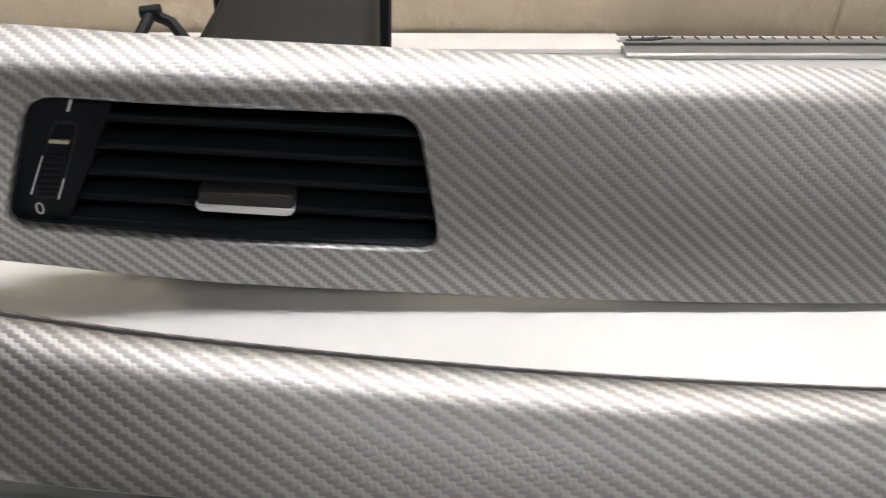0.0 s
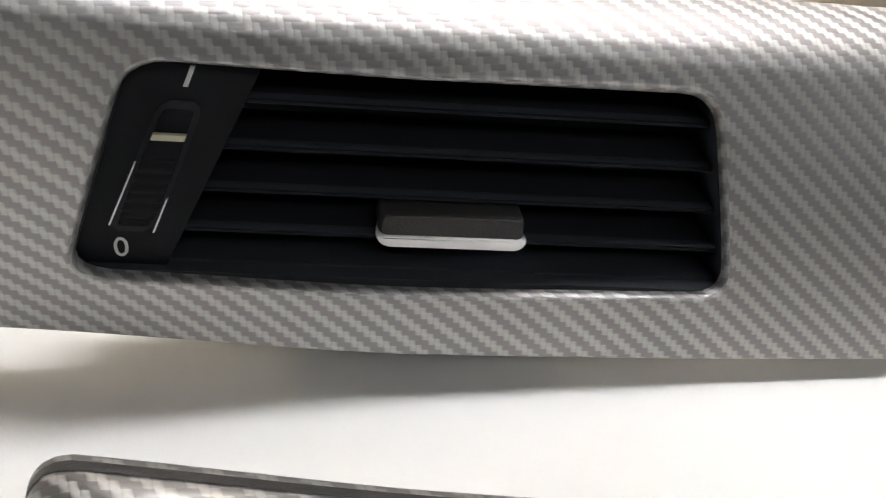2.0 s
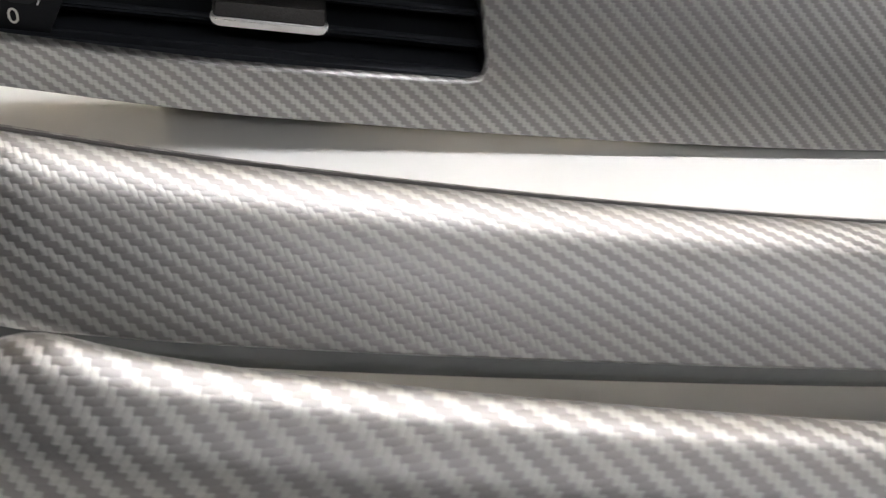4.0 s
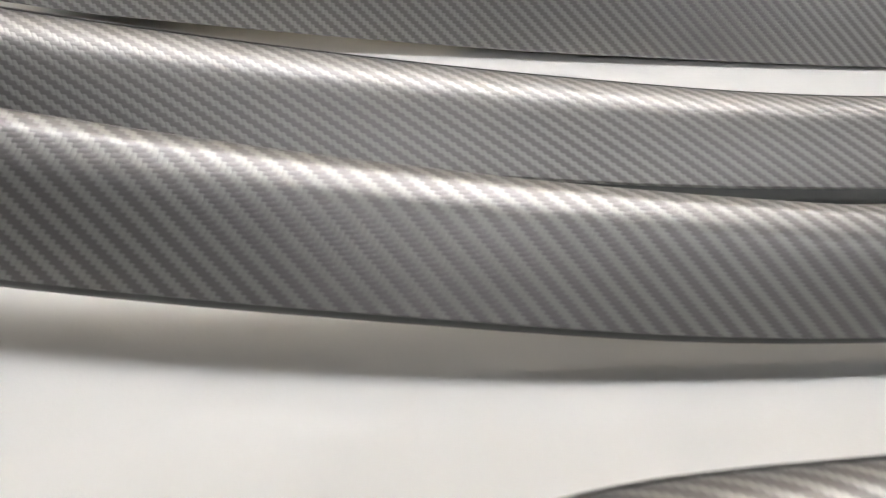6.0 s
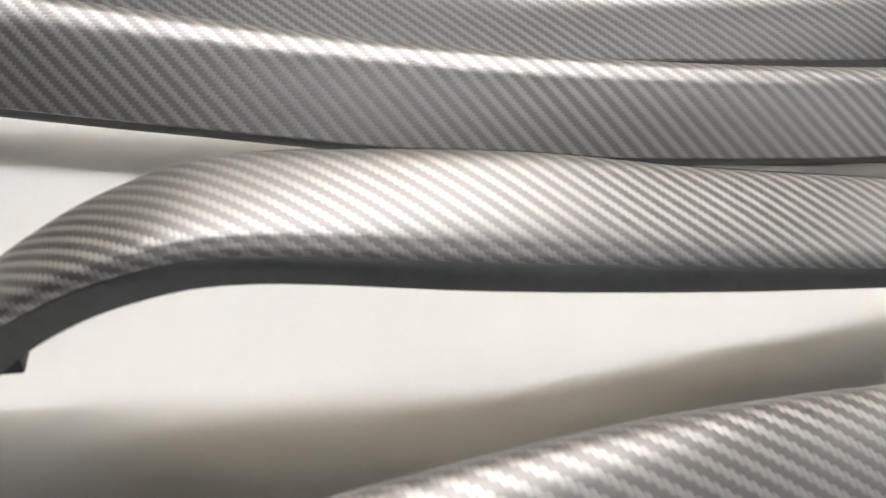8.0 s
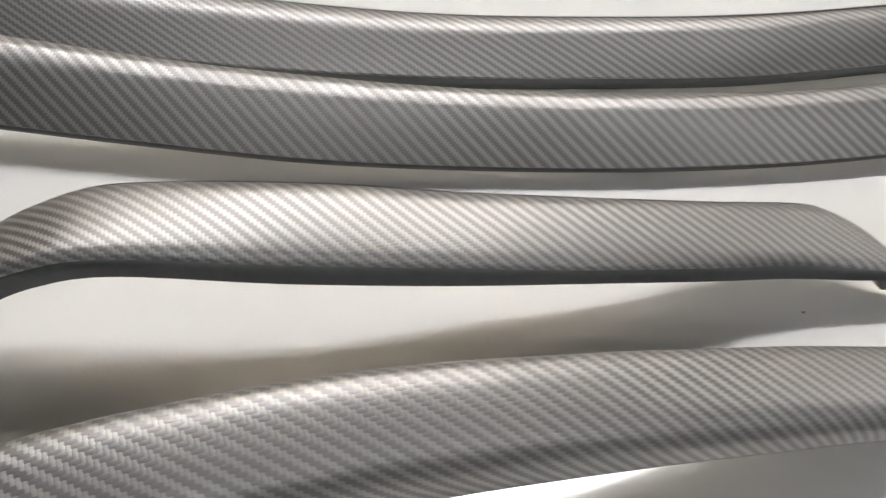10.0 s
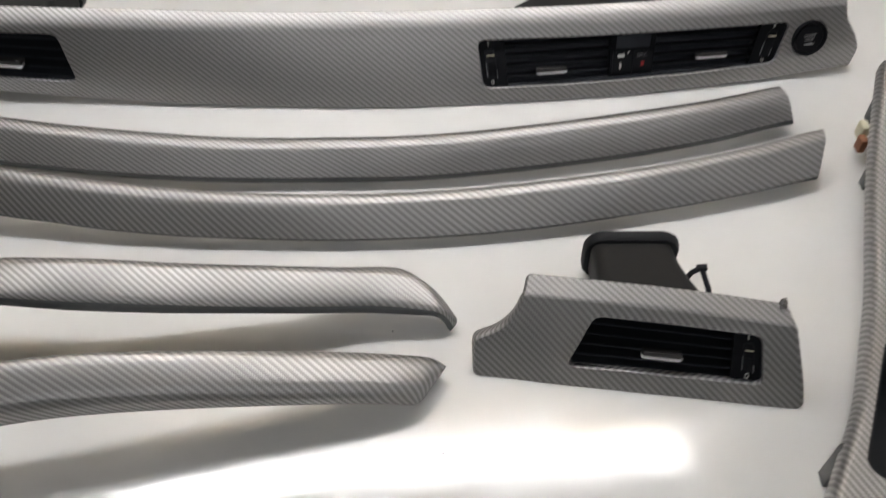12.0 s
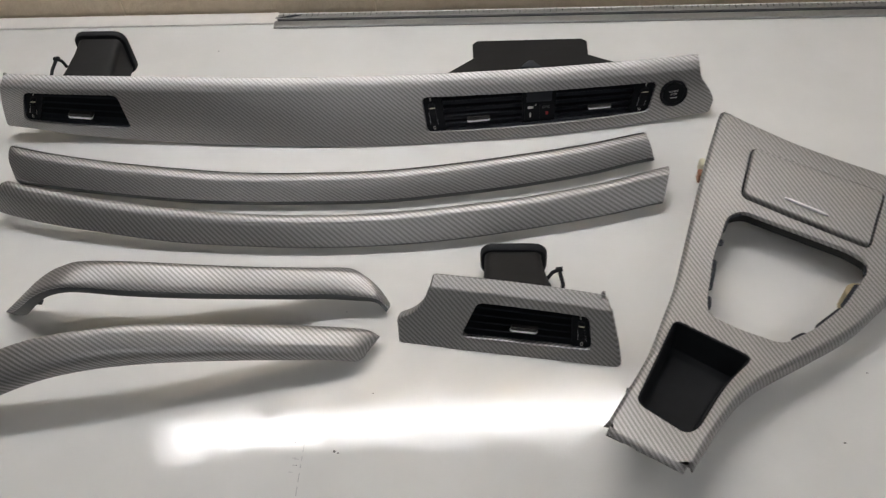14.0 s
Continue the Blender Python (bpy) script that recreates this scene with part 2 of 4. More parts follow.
def rounded(corners, radii, step=0.004, arc=5):
    """A closed outline in 2D with rounded corners, resampled finely."""
    pts = [np.array(c, float) for c in corners]
    if isinstance(radii, (int, float)):
        radii = [radii] * len(pts)
    out = []
    n = len(pts)
    for i, (c, r) in enumerate(zip(pts, radii)):
        a, b = pts[i - 1] - c, pts[(i + 1) % n] - c
        la, lb = np.linalg.norm(a), np.linalg.norm(b)
        r = min(r, la * 0.45, lb * 0.45)
        if r < 1e-5:
            out.append(c)
            continue
        p0, p1 = c + a / la * r, c + b / lb * r
        for u in np.linspace(0, 1, arc + 1):
            out.append((1 - u) ** 2 * p0 + 2 * u * (1 - u) * c + u * u * p1)
    fine = []
    for i, q in enumerate(out):
        nxt = out[(i + 1) % len(out)]
        k = max(1, int(np.linalg.norm(nxt - q) / step))
        fine += [q + (nxt - q) * j / k for j in range(k)]
    return fine


def outline_normals(pts, outward):
    """Unit normals of a closed 2D outline, pointing away from its inside (outward) or into it."""
    p = np.array(pts)
    d = np.roll(p, -1, axis=0) - np.roll(p, 1, axis=0)
    d /= np.linalg.norm(d, axis=1, keepdims=True) + 1e-12
    area = 0.5 * np.sum(p[:, 0] * np.roll(p[:, 1], -1) - np.roll(p[:, 0], -1) * p[:, 1])
    nrm = np.c_[d[:, 1], -d[:, 0]] * (1 if area > 0 else -1)
    return nrm if outward else -nrm


def sheet(surface, outer, holes, cuts_u, cuts_v, rim=(), hole_rim=(), uv=None, turn=0.0, rim_scale=None):
    """A curved sheet cut to an outline with holes. surface(u, v) gives the place and the outward normal.
    rim, hole_rim: rows of (shift past the edge, depth behind the face) that turn the edges over."""
    bm = bmesh.new()
    edges = []
    for loop in (outer, *holes):
        vs = [bm.verts.new((q[0], q[1], 0)) for q in loop]
        edges += [bm.edges.new((vs[i], vs[(i + 1) % len(vs)])) for i in range(len(vs))]
    bmesh.ops.triangle_fill(bm, use_beauty=True, use_dissolve=False, edges=edges)
    for axis, cuts in ((0, cuts_u), (1, cuts_v)):
        for c in cuts:
            bmesh.ops.bisect_plane(bm, geom=bm.verts[:] + bm.edges[:] + bm.faces[:], dist=1e-6,
                                   plane_co=(c, 0, 0) if axis == 0 else (0, c, 0), plane_no=(1, 0, 0) if axis == 0 else (0, 1, 0))
    for loop, turned, out in [(outer, rim, True)] + [(h, hole_rim, False) for h in holes]:
        if not turned:
            continue
        nrm = outline_normals(loop, out)
        rings = [[bm.verts.new((q[0], q[1], 0)) for q in loop]]
        for shift, depth in turned:
            rings.append([bm.verts.new((q[0] + shift * w[0], q[1] + shift * w[1], -depth * (rim_scale(q) if rim_scale and out else 1.0))) for q, w in zip(loop, nrm)])
        for a, b in zip(rings, rings[1:]):
            for i in range(len(a)):
                j = (i + 1) % len(a)
                bm.faces.new((a[i], a[j], b[j], b[i]))
    bmesh.ops.dissolve_degenerate(bm, dist=1e-5, edges=bm.edges[:])
    lay = bm.loops.layers.uv.new("weave")
    ct, st = math.cos(radians(turn)), math.sin(radians(turn))
    for f in bm.faces:
        for lp in f.loops:
            c = lp.vert.co
            q = uv(c.x, c.y) if uv else (c.x, c.y)
            q = (q[0], q[1] + c.z)
            lp[lay].uv = (q[0] * ct - q[1] * st, q[0] * st + q[1] * ct)
    bmesh.ops.remove_doubles(bm, verts=bm.verts[:], dist=2e-5)
    keep = bm.verts.layers.float_vector.new("keep")
    for v in bm.verts:
        place, normal = surface(v.co.x, v.co.y)
        if abs(v.co.z) < 1e-7:
            v[keep] = Vector(normal)
        v.co = Vector(place) + Vector(normal) * v.co.z
    return bm


def rim_ring(surface, loop, turned):
    """A closed band along an outline on a surface: rows of (shift into the outline, depth behind the face)."""
    nrm = outline_normals(loop, False)
    rows = []
    for shift, depth in turned:
        row = []
        for q, w in zip(loop, nrm):
            place, normal = surface(q[0] + shift * w[0], q[1] + shift * w[1])
            row.append(np.array(place) - np.array(normal) * depth)
        rows.append(row)
    return loft(rows, closed=True)


def normal_of(surface, u, v, e=1e-4):
    p = np.array(surface(u, v))
    a, b = np.array(surface(u + e, v)) - p, np.array(surface(u, v + e)) - p
    n = np.cross(a, b)
    n /= np.linalg.norm(n) + 1e-15
    return p, n


def with_normal(surface, sign=1):
    def both(u, v):
        p, n = normal_of(surface, u, v)
        return p, n * sign
    return both


def rod(points, radius, sides=10, closed=False, taper=None):
    """A round bar along points."""
    p = np.array(points, float)
    rows = []
    up = np.array([0.0, 0.0, 1.0])
    for i in range(len(p)):
        t = p[min(i + 1, len(p) - 1)] - p[max(i - 1, 0)]
        t /= np.linalg.norm(t) + 1e-12
        ref = up if abs(t @ up) < 0.95 else np.array([0.0, 1.0, 0.0])
        a = np.cross(t, ref)
        a /= np.linalg.norm(a)
        b = np.cross(t, a)
        r = radius if taper is None else radius * taper[i]
        rows.append([p[i] + r * (math.cos(w) * a + math.sin(w) * b) for w in np.linspace(0, 2 * math.pi, sides, endpoint=False)])
    return loft(rows, closed=True, caps=True)


def words(name, text, size, m, material, parent, label=""):
    c = bpy.data.curves.new(name, "FONT")
    c.body, c.size, c.extrude = text, size, 0.00008
    c.align_x, c.align_y = "CENTER", "CENTER"
    c.materials.append(material)
    ob = new(name, c)
    ob.matrix_basis = m
    ob.parent = parent
    return tagged(ob, label) if label else ob


# ---- the place ----
WALL_Y = 0.636


def structure(name, bm, material, smooth=False):
    return tagged(part(name, bm, material, smooth=smooth), kind="structure")


# unseen floor, ceiling and side walls, kept dark to hold down bounced light
structure("floor", box((-2.6, -3.4, -0.95), (3.8, WALL_Y + 0.13, -0.90)), CONCRETE)
structure("ceiling", box((-2.6, -3.4, 1.70), (3.8, WALL_Y + 0.13, 1.78)), PLASTER)
structure("wall_west", box((-2.72, -3.4, -0.90), (-2.60, WALL_Y + 0.13, 1.70)), SHADE_WALL)
structure("wall_east", box((3.80, -3.4, -0.90), (3.92, WALL_Y + 0.13, 1.70)), SHADE_WALL)


def south_wall():
    """Plain unseen wall behind the camera; its wide opening is added to admit faint sky fill."""
    bm = box((-2.6, -3.52, -0.90), (-1.5, -3.40, 1.70))
    for lo, hi in (((1.7, -3.52, -0.90), (3.8, -3.40, 1.70)), ((-1.5, -3.52, 1.30), (1.7, -3.40, 1.70))):
        other = box(lo, hi)
        me = bpy.data.meshes.new("tmp")
        other.to_mesh(me)
        other.free()
        bm.from_mesh(me)
        bpy.data.meshes.remove(me)
    return bm


structure("wall_south", south_wall(), SHADE_WALL)
wall_north = structure("wall_north", box((-2.6, WALL_Y + 0.004, -0.90), (3.8, WALL_Y + 0.13, 1.70)), MORTAR)

# ---- work table ----
table = thing("work_table", "white glossy laminate work table with pen marks and specks", "table")
part("tabletop", box((-1.5, -1.05, -0.032), (1.7, WALL_Y - 0.001, 0.0), 0.002), TABLE, table)
for lx, ly in ((-1.42, -0.98), (1.62, -0.98), (-1.42, 0.58), (1.62, 0.58)):
    part("leg", box((lx - 0.03, ly - 0.03, -0.90), (lx + 0.03, ly + 0.03, -0.0325), 0.003), STEEL, table, "grey painted steel leg")


def flat_blob(x, y, r, seed, h=0.0004):
    rng = random.Random(seed)
    ring = [(x + r * (0.7 + 0.5 * rng.random()) * math.cos(a), y + r * (0.7 + 0.5 * rng.random()) * math.sin(a)) for a in np.linspace(0, 2 * math.pi, 9, endpoint=False)]
    return loft([[(px, py, 0.0001) for px, py in ring], [(x + (px - x) * 0.6, y + (py - y) * 0.6, h) for px, py in ring]], closed=True, caps=True)


for n, (sx, sy, sr) in enumerate(((-0.242, 0.538, 0.0012), (0.0357, 0.0214, 0.0008), (0.0447, -0.1612, 0.0016), (0.049, -0.163, 0.0010),
                                  (0.080, -0.090, 0.0008), (0.585, -0.140, 0.0012), (0.0, -0.152, 0.0008), (0.006, -0.178, 0.0007),
                                  (0.63, -0.055, 0.0010))):
    part("speck", flat_blob(sx, sy, sr, n), INK, table)
for n, (a, b) in enumerate(((-0.152, -0.163), (-0.168, -0.173), (-0.177, -0.181), (-0.187, -0.197), (-0.202, -0.212), (-0.218, -0.230))):
    part("pen_dash", box((0.0105 - 0.0004, b, 0.0001), (0.0105 + 0.0004, a, 0.0005)), FAINT, table)
for n, (px, py) in enumerate(((0.002, -0.170), (0.004, -0.178), (0.001, -0.186), (0.005, -0.171))):
    part("pen_scribble", box((px - 0.0025, py - 0.0003, 0.0001), (px + 0.002, py + 0.0003, 0.0004), m=None), FAINT, table)

# ---- white upstand strip and ruler at the back ----
upstand = thing("upstand_strip", "white plastic edge strip lying along the painted wall", "strip")
profile = [(0.6075, 0.0005), (0.6075, 0.0034), (0.6105, 0.0050), (0.6260, 0.0054), (0.6340, 0.0056), (0.6340, 0.0005)]
part("strip_body", loft([[(x, y, z) for y, z in profile] for x in np.linspace(-1.45, -0.157, 14)], closed=True, caps=True), UPSTAND, upstand)
profile2 = [(0.6315, 0.0005), (0.6315, 0.0030), (0.6325, 0.0036), (0.6340, 0.0038), (0.6340, 0.0005)]
part("strip_body", loft([[(x, y, z) for y, z in profile2] for x in np.linspace(-0.1565, 1.5, 14)], closed=True, caps=True), UPSTAND, upstand)

ruler = thing("steel_ruler", "long aluminium rule with a dark centre groove and graduation ticks", "ruler")
RX0, RX1 = -0.160, 0.868


def ruler_row(pts, x0, x1):
    return loft([[(x, y, z) for y, z in pts] for x in np.linspace(x0, x1, 10)], closed=True, caps=True)


part("front_rail", ruler_row([(0.5950, 0.0008), (0.5950, 0.0035), (0.5965, 0.0048), (0.6090, 0.0055), (0.6100, 0.0045), (0.6100, 0.0008)], RX0, RX1), ALU, ruler)
part("groove", ruler_row([(0.6100, 0.0008), (0.6100, 0.0022), (0.6165, 0.0022), (0.6165, 0.0008)], RX0 + 0.004, RX1), DEEP, ruler, "dark centre groove")
part("scale", ruler_row([(0.6165, 0.0008), (0.6165, 0.0052), (0.6180, 0.0058), (0.6300, 0.0042), (0.6308, 0.0030), (0.6308, 0.0008)], RX0, RX1), ALU, ruler, "graduated rear edge")
for n in range(101):
    x = RX0 + 0.012 + n * 0.01
    long_tick = n % 5 == 0
    y1 = 0.6300
    y0 = y1 - (0.010 if long_tick else 0.006)
    z = 0.00445
    part("tick", box((x - 0.0004, y0, z), (x + 0.0004, y1, z + 0.0006 + (y1 - y0) * 0.09)), INK, ruler)
part("end_notch", loft([[(RX0 + 0.006, 0.6185, 0.0066), (RX0 + 0.030, 0.6260, 0.0060), (RX0 + 0.044, 0.6270, 0.0056), (RX0 + 0.026, 0.6185, 0.0066)],
                        [(RX0 + 0.006, 0.6185, 0.0050), (RX0 + 0.030, 0.6260, 0.0045), (RX0 + 0.044, 0.6270, 0.0042), (RX0 + 0.026, 0.6185, 0.0050)]], closed=True, caps=True), DEEP, ruler, "black hang hole mark")

# ---- overhead fluorescent battens, two of them added unseen as fill ----
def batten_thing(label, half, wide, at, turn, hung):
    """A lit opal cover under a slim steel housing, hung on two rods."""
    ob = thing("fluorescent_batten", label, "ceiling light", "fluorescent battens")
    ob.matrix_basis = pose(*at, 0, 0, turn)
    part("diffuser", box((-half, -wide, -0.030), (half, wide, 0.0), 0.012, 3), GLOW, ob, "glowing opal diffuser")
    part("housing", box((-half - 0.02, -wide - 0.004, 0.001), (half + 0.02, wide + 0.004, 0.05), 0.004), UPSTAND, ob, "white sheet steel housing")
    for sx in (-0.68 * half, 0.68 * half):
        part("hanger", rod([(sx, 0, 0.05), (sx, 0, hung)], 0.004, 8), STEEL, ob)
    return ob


batten = batten_thing("lit fluorescent batten hung above the table", 0.73, 0.050, BATTEN, 5.2, 0.5)
# added unseen copy that brightens the right of the table
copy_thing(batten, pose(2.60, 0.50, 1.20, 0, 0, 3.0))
# unseen too, but placed by the highlights on the rear door trim
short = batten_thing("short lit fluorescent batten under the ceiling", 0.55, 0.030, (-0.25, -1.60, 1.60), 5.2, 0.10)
# another added copy: unseen fill from the front right
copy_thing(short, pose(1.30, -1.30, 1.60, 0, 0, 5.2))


# ---- louvre vents ----
def vent_space(bl, br, tr, tl):
    """Maps (a across, b up, d metres behind the face) into the vent's opening."""
    c = [np.array(q, float) for q in (bl, br, tr, tl)]
    n = np.cross(c[1] - c[0], c[3] - c[0])
    n /= np.linalg.norm(n)

    def where(a, b, d=0.0):
        return (1 - a) * (1 - b) * c[0] + a * (1 - b) * c[1] + a * b * c[2] + (1 - a) * b * c[3] - n * d
    return where


def slab(where, a0, a1, b0, b1, d0, d1, slant=(0.0, 0.0), na=2, round_=0.0):
    """A block in vent space; slant shifts its two ends with height."""
    rows = []
    for a in np.linspace(0, 1, na):
        def at(b, d):
            aa = a0 + (a1 - a0) * a + (slant[0] * (1 - a) + slant[1] * a) * b
            return where(aa, b, d)
        r = round_
        if r:
            db, dd = (b1 - b0) * r, (d1 - d0) * r
            rows.append([at(b0 + db, d0), at(b1 - db, d0), at(b1 - db * 0.3, d0 + dd * 0.3), at(b1, d0 + dd), at(b1, d1), at(b0, d1), at(b0, d0 + dd), at(b0 + db * 0.3, d0 + dd * 0.3)])
        else:
            rows.append([at(b0, d0), at(b1, d0), at(b1, d1), at(b0, d1)])
    return loft(rows, closed=True, caps=True)


def wheel_plate(where_to, insert, a0, a1, lean=0.0, widen=0.0, mid=None, marks=True, glint=None):
    """The control plate with its thumbwheel and printed marks."""
    def where(a, b, d=0.0):
        return where_to(a + lean * (b - 0.5), b, d)

    part("control_plate", slab(where_to, a0, a1 - widen / 2, 0.0, 1.0, 0.0035, 0.010, (0.0, widen), na=3, round_=0.08), BLACK, insert)
    w = a1 - a0
    mid = mid or a0 + (0.42 if a0 < 0.5 else 0.55) * w
    lo, hi = 0.20, 0.80
    slot = []
    for b, k in ((lo - 0.015, 0.10), (lo + 0.01, 0.17), (lo + 0.06, 0.20), (0.5, 0.205), (hi - 0.06, 0.20), (hi - 0.01, 0.17), (hi + 0.015, 0.10)):
        slot.append([where(mid - k * w, b, 0.0030), where(mid + k * w, b, 0.0030), where(mid + k * w, b, 0.0036), where(mid - k * w, b, 0.0036)])
    part("wheel_slot", loft(slot, closed=True, caps=True), SOFT_BLACK, insert, "recess round the thumbwheel")
    rows = []
    for n in range(73):
        f = n / 72
        b = lo + 0.015 + (hi - lo - 0.03) * f
        ridge = 0.0006 * (0.5 + 0.5 * math.cos(f * 2 * math.pi * 11)) ** 0.6 * (f < 0.62)
        dep = 0.0032 - 0.0026 * math.sin(f * math.pi) ** 0.8 - ridge
        k = 0.165 * (0.72 + 0.28 * math.sin(f * math.pi) ** 0.4)
        rows.append([where(mid - k * w, b, 0.0034), where(mid - (k - 0.006) * w, b, dep + 0.0002), where(mid - (k - 0.03) * w, b, dep), where(mid + (k - 0.03) * w, b, dep), where(mid + (k - 0.006) * w, b, dep + 0.0002), where(mid + k * w, b, 0.0034)])
    part("thumbwheel", loft(rows), BLACK, insert, "ribbed black thumbwheel", auto=60)
    part("wheel_mark", slab(where, mid - 0.145 * w, mid + 0.145 * w, 0.658, 0.684, 0.0000, 0.0012), CREAM, insert, "cream index line")
    # edge glints set as thin solid strips; glint swaps in a duller material
    part("wheel_glint", slab(where, mid - 0.205 * w, mid - 0.190 * w, lo + 0.02, 0.53, 0.0024, 0.0032), glint or CHROME, insert, "thin edge glint strip")
    part("wheel_glint", slab(where, mid + 0.185 * w, mid + 0.200 * w, lo - 0.01, 0.36, 0.0024, 0.0032), glint or CHROME, insert, "thin edge glint strip")
    if marks:
        part("open_mark", slab(where, mid - 0.045 * w, mid, 0.875, 0.965, 0.0031, 0.0036), PRINT, insert, "printed white line")
        p, n = where(mid - 0.02 * w, 0.095, 0.0032), np.cross(where(1, 0) - where(0, 0), where(0, 1) - where(0, 0))
        x = where(mid + 0.1, 0.085) - where(mid, 0.085)
        x /= np.linalg.norm(x)
        n /= np.linalg.norm(n)
        y = np.cross(n, x)
        m = Matrix(((x[0], y[0], n[0], p[0]), (x[1], y[1], n[1], p[1]), (x[2], y[2], n[2], p[2]), (0, 0, 0, 1)))
        words("closed_mark", "0", 0.0072, m, PRINT, insert, "printed white zero")


def louvres(where, insert, a0, a1, levels, slant=(0.0, 0.0)):
    """Blades with a narrow grooved front edge; their broad upper sides run back into the box."""
    for b in levels:
        rows, nose = [], []
        for a in np.linspace(0, 1, 5):
            def at(bb, d):
                return where(a0 + (a1 - a0) * a + (slant[0] * (1 - a) + slant[1] * a) * bb, bb, d)
            rows.append([at(b + 0.034, 0.0075), at(b + 0.034, 0.0060), at(b + 0.026, 0.0054), at(b + 0.022, 0.0062), at(b + 0.010, 0.0062), at(b + 0.006, 0.0055), at(b - 0.002, 0.0066),
                         at(b + 0.02, 0.014), at(b + 0.05, 0.020), at(b + 0.075, 0.020)])
            nose.append([at(b + 0.037, 0.0076), at(b + 0.036, 0.0058), at(b + 0.028, 0.0050), at(b + 0.022, 0.0060), at(b + 0.012, 0.0060), at(b + 0.007, 0.0051), at(b - 0.003, 0.0062), at(b + 0.003, 0.0090)])
        part("louvre", loft(rows, closed=True, caps=True), BLADE, insert)
        # lighter plastic than the blade puts the edge's highlight into its colour
        part("louvre_edge", loft(nose, closed=True, caps=True), DEEP, insert, "grooved louvre front edge, lightened as a highlight")


def grip(where, insert, a0, a1, b, tall=0.14):
    """The sliding tab: a grained dark block with rounded corners over a satin chrome lip that curls up at both ends."""
    wide = np.linalg.norm(where(1, 0.5) - where(0, 0.5))
    high = np.linalg.norm(where(0.5, 1) - where(0.5, 0))

    def ring(grow, b0, b1, r0, r1, d, dip=0.0):
        """Rounded outline; r0, r1: radii of the lower and upper corners, in metres; dip bows the lower edge down."""
        lo, hi = a0 - grow / wide, a1 + grow / wide
        out = []
        for ca, cb, r, turn in ((hi, b1, r1, 0), (lo, b1, r1, 90), (lo, b0, r0, 180), (hi, b0, r0, 270)):
            sa, sb = (1 if ca == hi else -1), (1 if cb == b1 else -1)
            for w in np.linspace(turn, turn + 90, 6):
                aa = ca + (-sa * r + r * math.cos(radians(w))) / wide
                bb = cb + (-sb * r + r * math.sin(radians(w))) / high
                out.append(where(aa, bb - dip * (1 - (2 * (aa - lo) / (hi - lo) - 1) ** 2) * (cb == b0), d))
        return out

    top = b + tall * 1.05
    block = [ring(g, b, top, 0.0012, 0.0016, d) for g, d in ((0.0, 0.009), (0.0, 0.0020), (-0.0003, 0.0004), (-0.0008, -0.0006), (-0.0018, -0.0010))]
    part("grip_top", loft(block, closed=True, caps=True), GRIP, insert, "grained dark grey grip")
    lip = [ring(0.0004 + g, b - 0.034, b + 0.010, 0.0020, 0.0005, d, 0.022) for g, d in ((-0.0006, 0.006), (0.0, 0.0012), (0.0, -0.0004), (-0.0003, -0.0015), (-0.0010, -0.0020))]
    part("grip_lip", loft(lip, closed=True, caps=True), CHROME, insert, "satin chrome lip")


def vent_box(where, insert, depth=0.021):
    part("back_plate", slab(where, -0.01, 1.01, -0.02, 1.02, depth, depth + 0.003), DEEP, insert)
    for b0, b1 in ((-0.10, 0.004), (0.996, 1.08)):
        part("box_wall", slab(where, -0.02, 1.02, b0, b1, 0.0016, depth), DEEP, insert)
    for a0, a1 in ((-0.03, 0.0015), (0.9985, 1.03)):
        part("box_wall", slab(where, a0, a1, -0.05, 1.05, 0.0018, depth), DEEP, insert)


# ---- dashboard trim ----
DASH_LOW = [(-0.53, 0.342, 0.021), (-0.40, 0.328, 0.012), (-0.242, 0.317, 0.006), (-0.11, 0.311, 0.004), (0.015, 0.309, 0.003), (0.145, 0.316, 0.003),
            (0.272, 0.327, 0.003), (0.40, 0.346, 0.004), (0.54, 0.372, 0.007)]
DASH_TOP = [(-0.53, 0.353, 0.110), (-0.40, 0.357, 0.100), (-0.242, 0.363, 0.090), (-0.11, 0.366, 0.083), (0.015, 0.370, 0.080), (0.145, 0.374, 0.080),
            (0.272, 0.380, 0.082), (0.40, 0.389, 0.085), (0.54, 0.400, 0.089)]
FOLD = 0.80   # share of the profile taken by the front face
BEND = 0.028  # half the share of the rounded fold


def dash_surface(x, f):
    """Front face from f = 0 to FOLD, then a rounded fold and the top flange up to f = 1."""
    low, top = curve_at(DASH_LOW, x), curve_at(DASH_TOP, x)
    crease = top - np.array([0.0180, 0.0097])
    pts = [low, low + (crease - low) * 0.5 - np.array([0.0015, -0.0005]), crease, top]
    if f <= FOLD - BEND:
        u = f / FOLD
        p = low + (crease - low) * u - np.array([0.0022, -0.0004]) * math.sin(math.pi * u)
    elif f >= FOLD + BEND:
        u = (f - FOLD) / (1 - FOLD)
        p = crease + (top - crease) * u + np.array([0.0, 0.0012]) * math.sin(math.pi * u)
    else:
        ua, ub = (FOLD - BEND) / FOLD, BEND / (1 - FOLD)
        a = low + (crease - low) * ua - np.array([0.0022, -0.0004]) * math.sin(math.pi * ua)
        b = crease + (top - crease) * ub + np.array([0.0, 0.0012]) * math.sin(math.pi * ub)
        u = (f - FOLD + BEND) / (2 * BEND)
        p = (1 - u) ** 2 * a + 2 * u * (1 - u) * crease + u * u * b
    return (x, p[0], p[1])


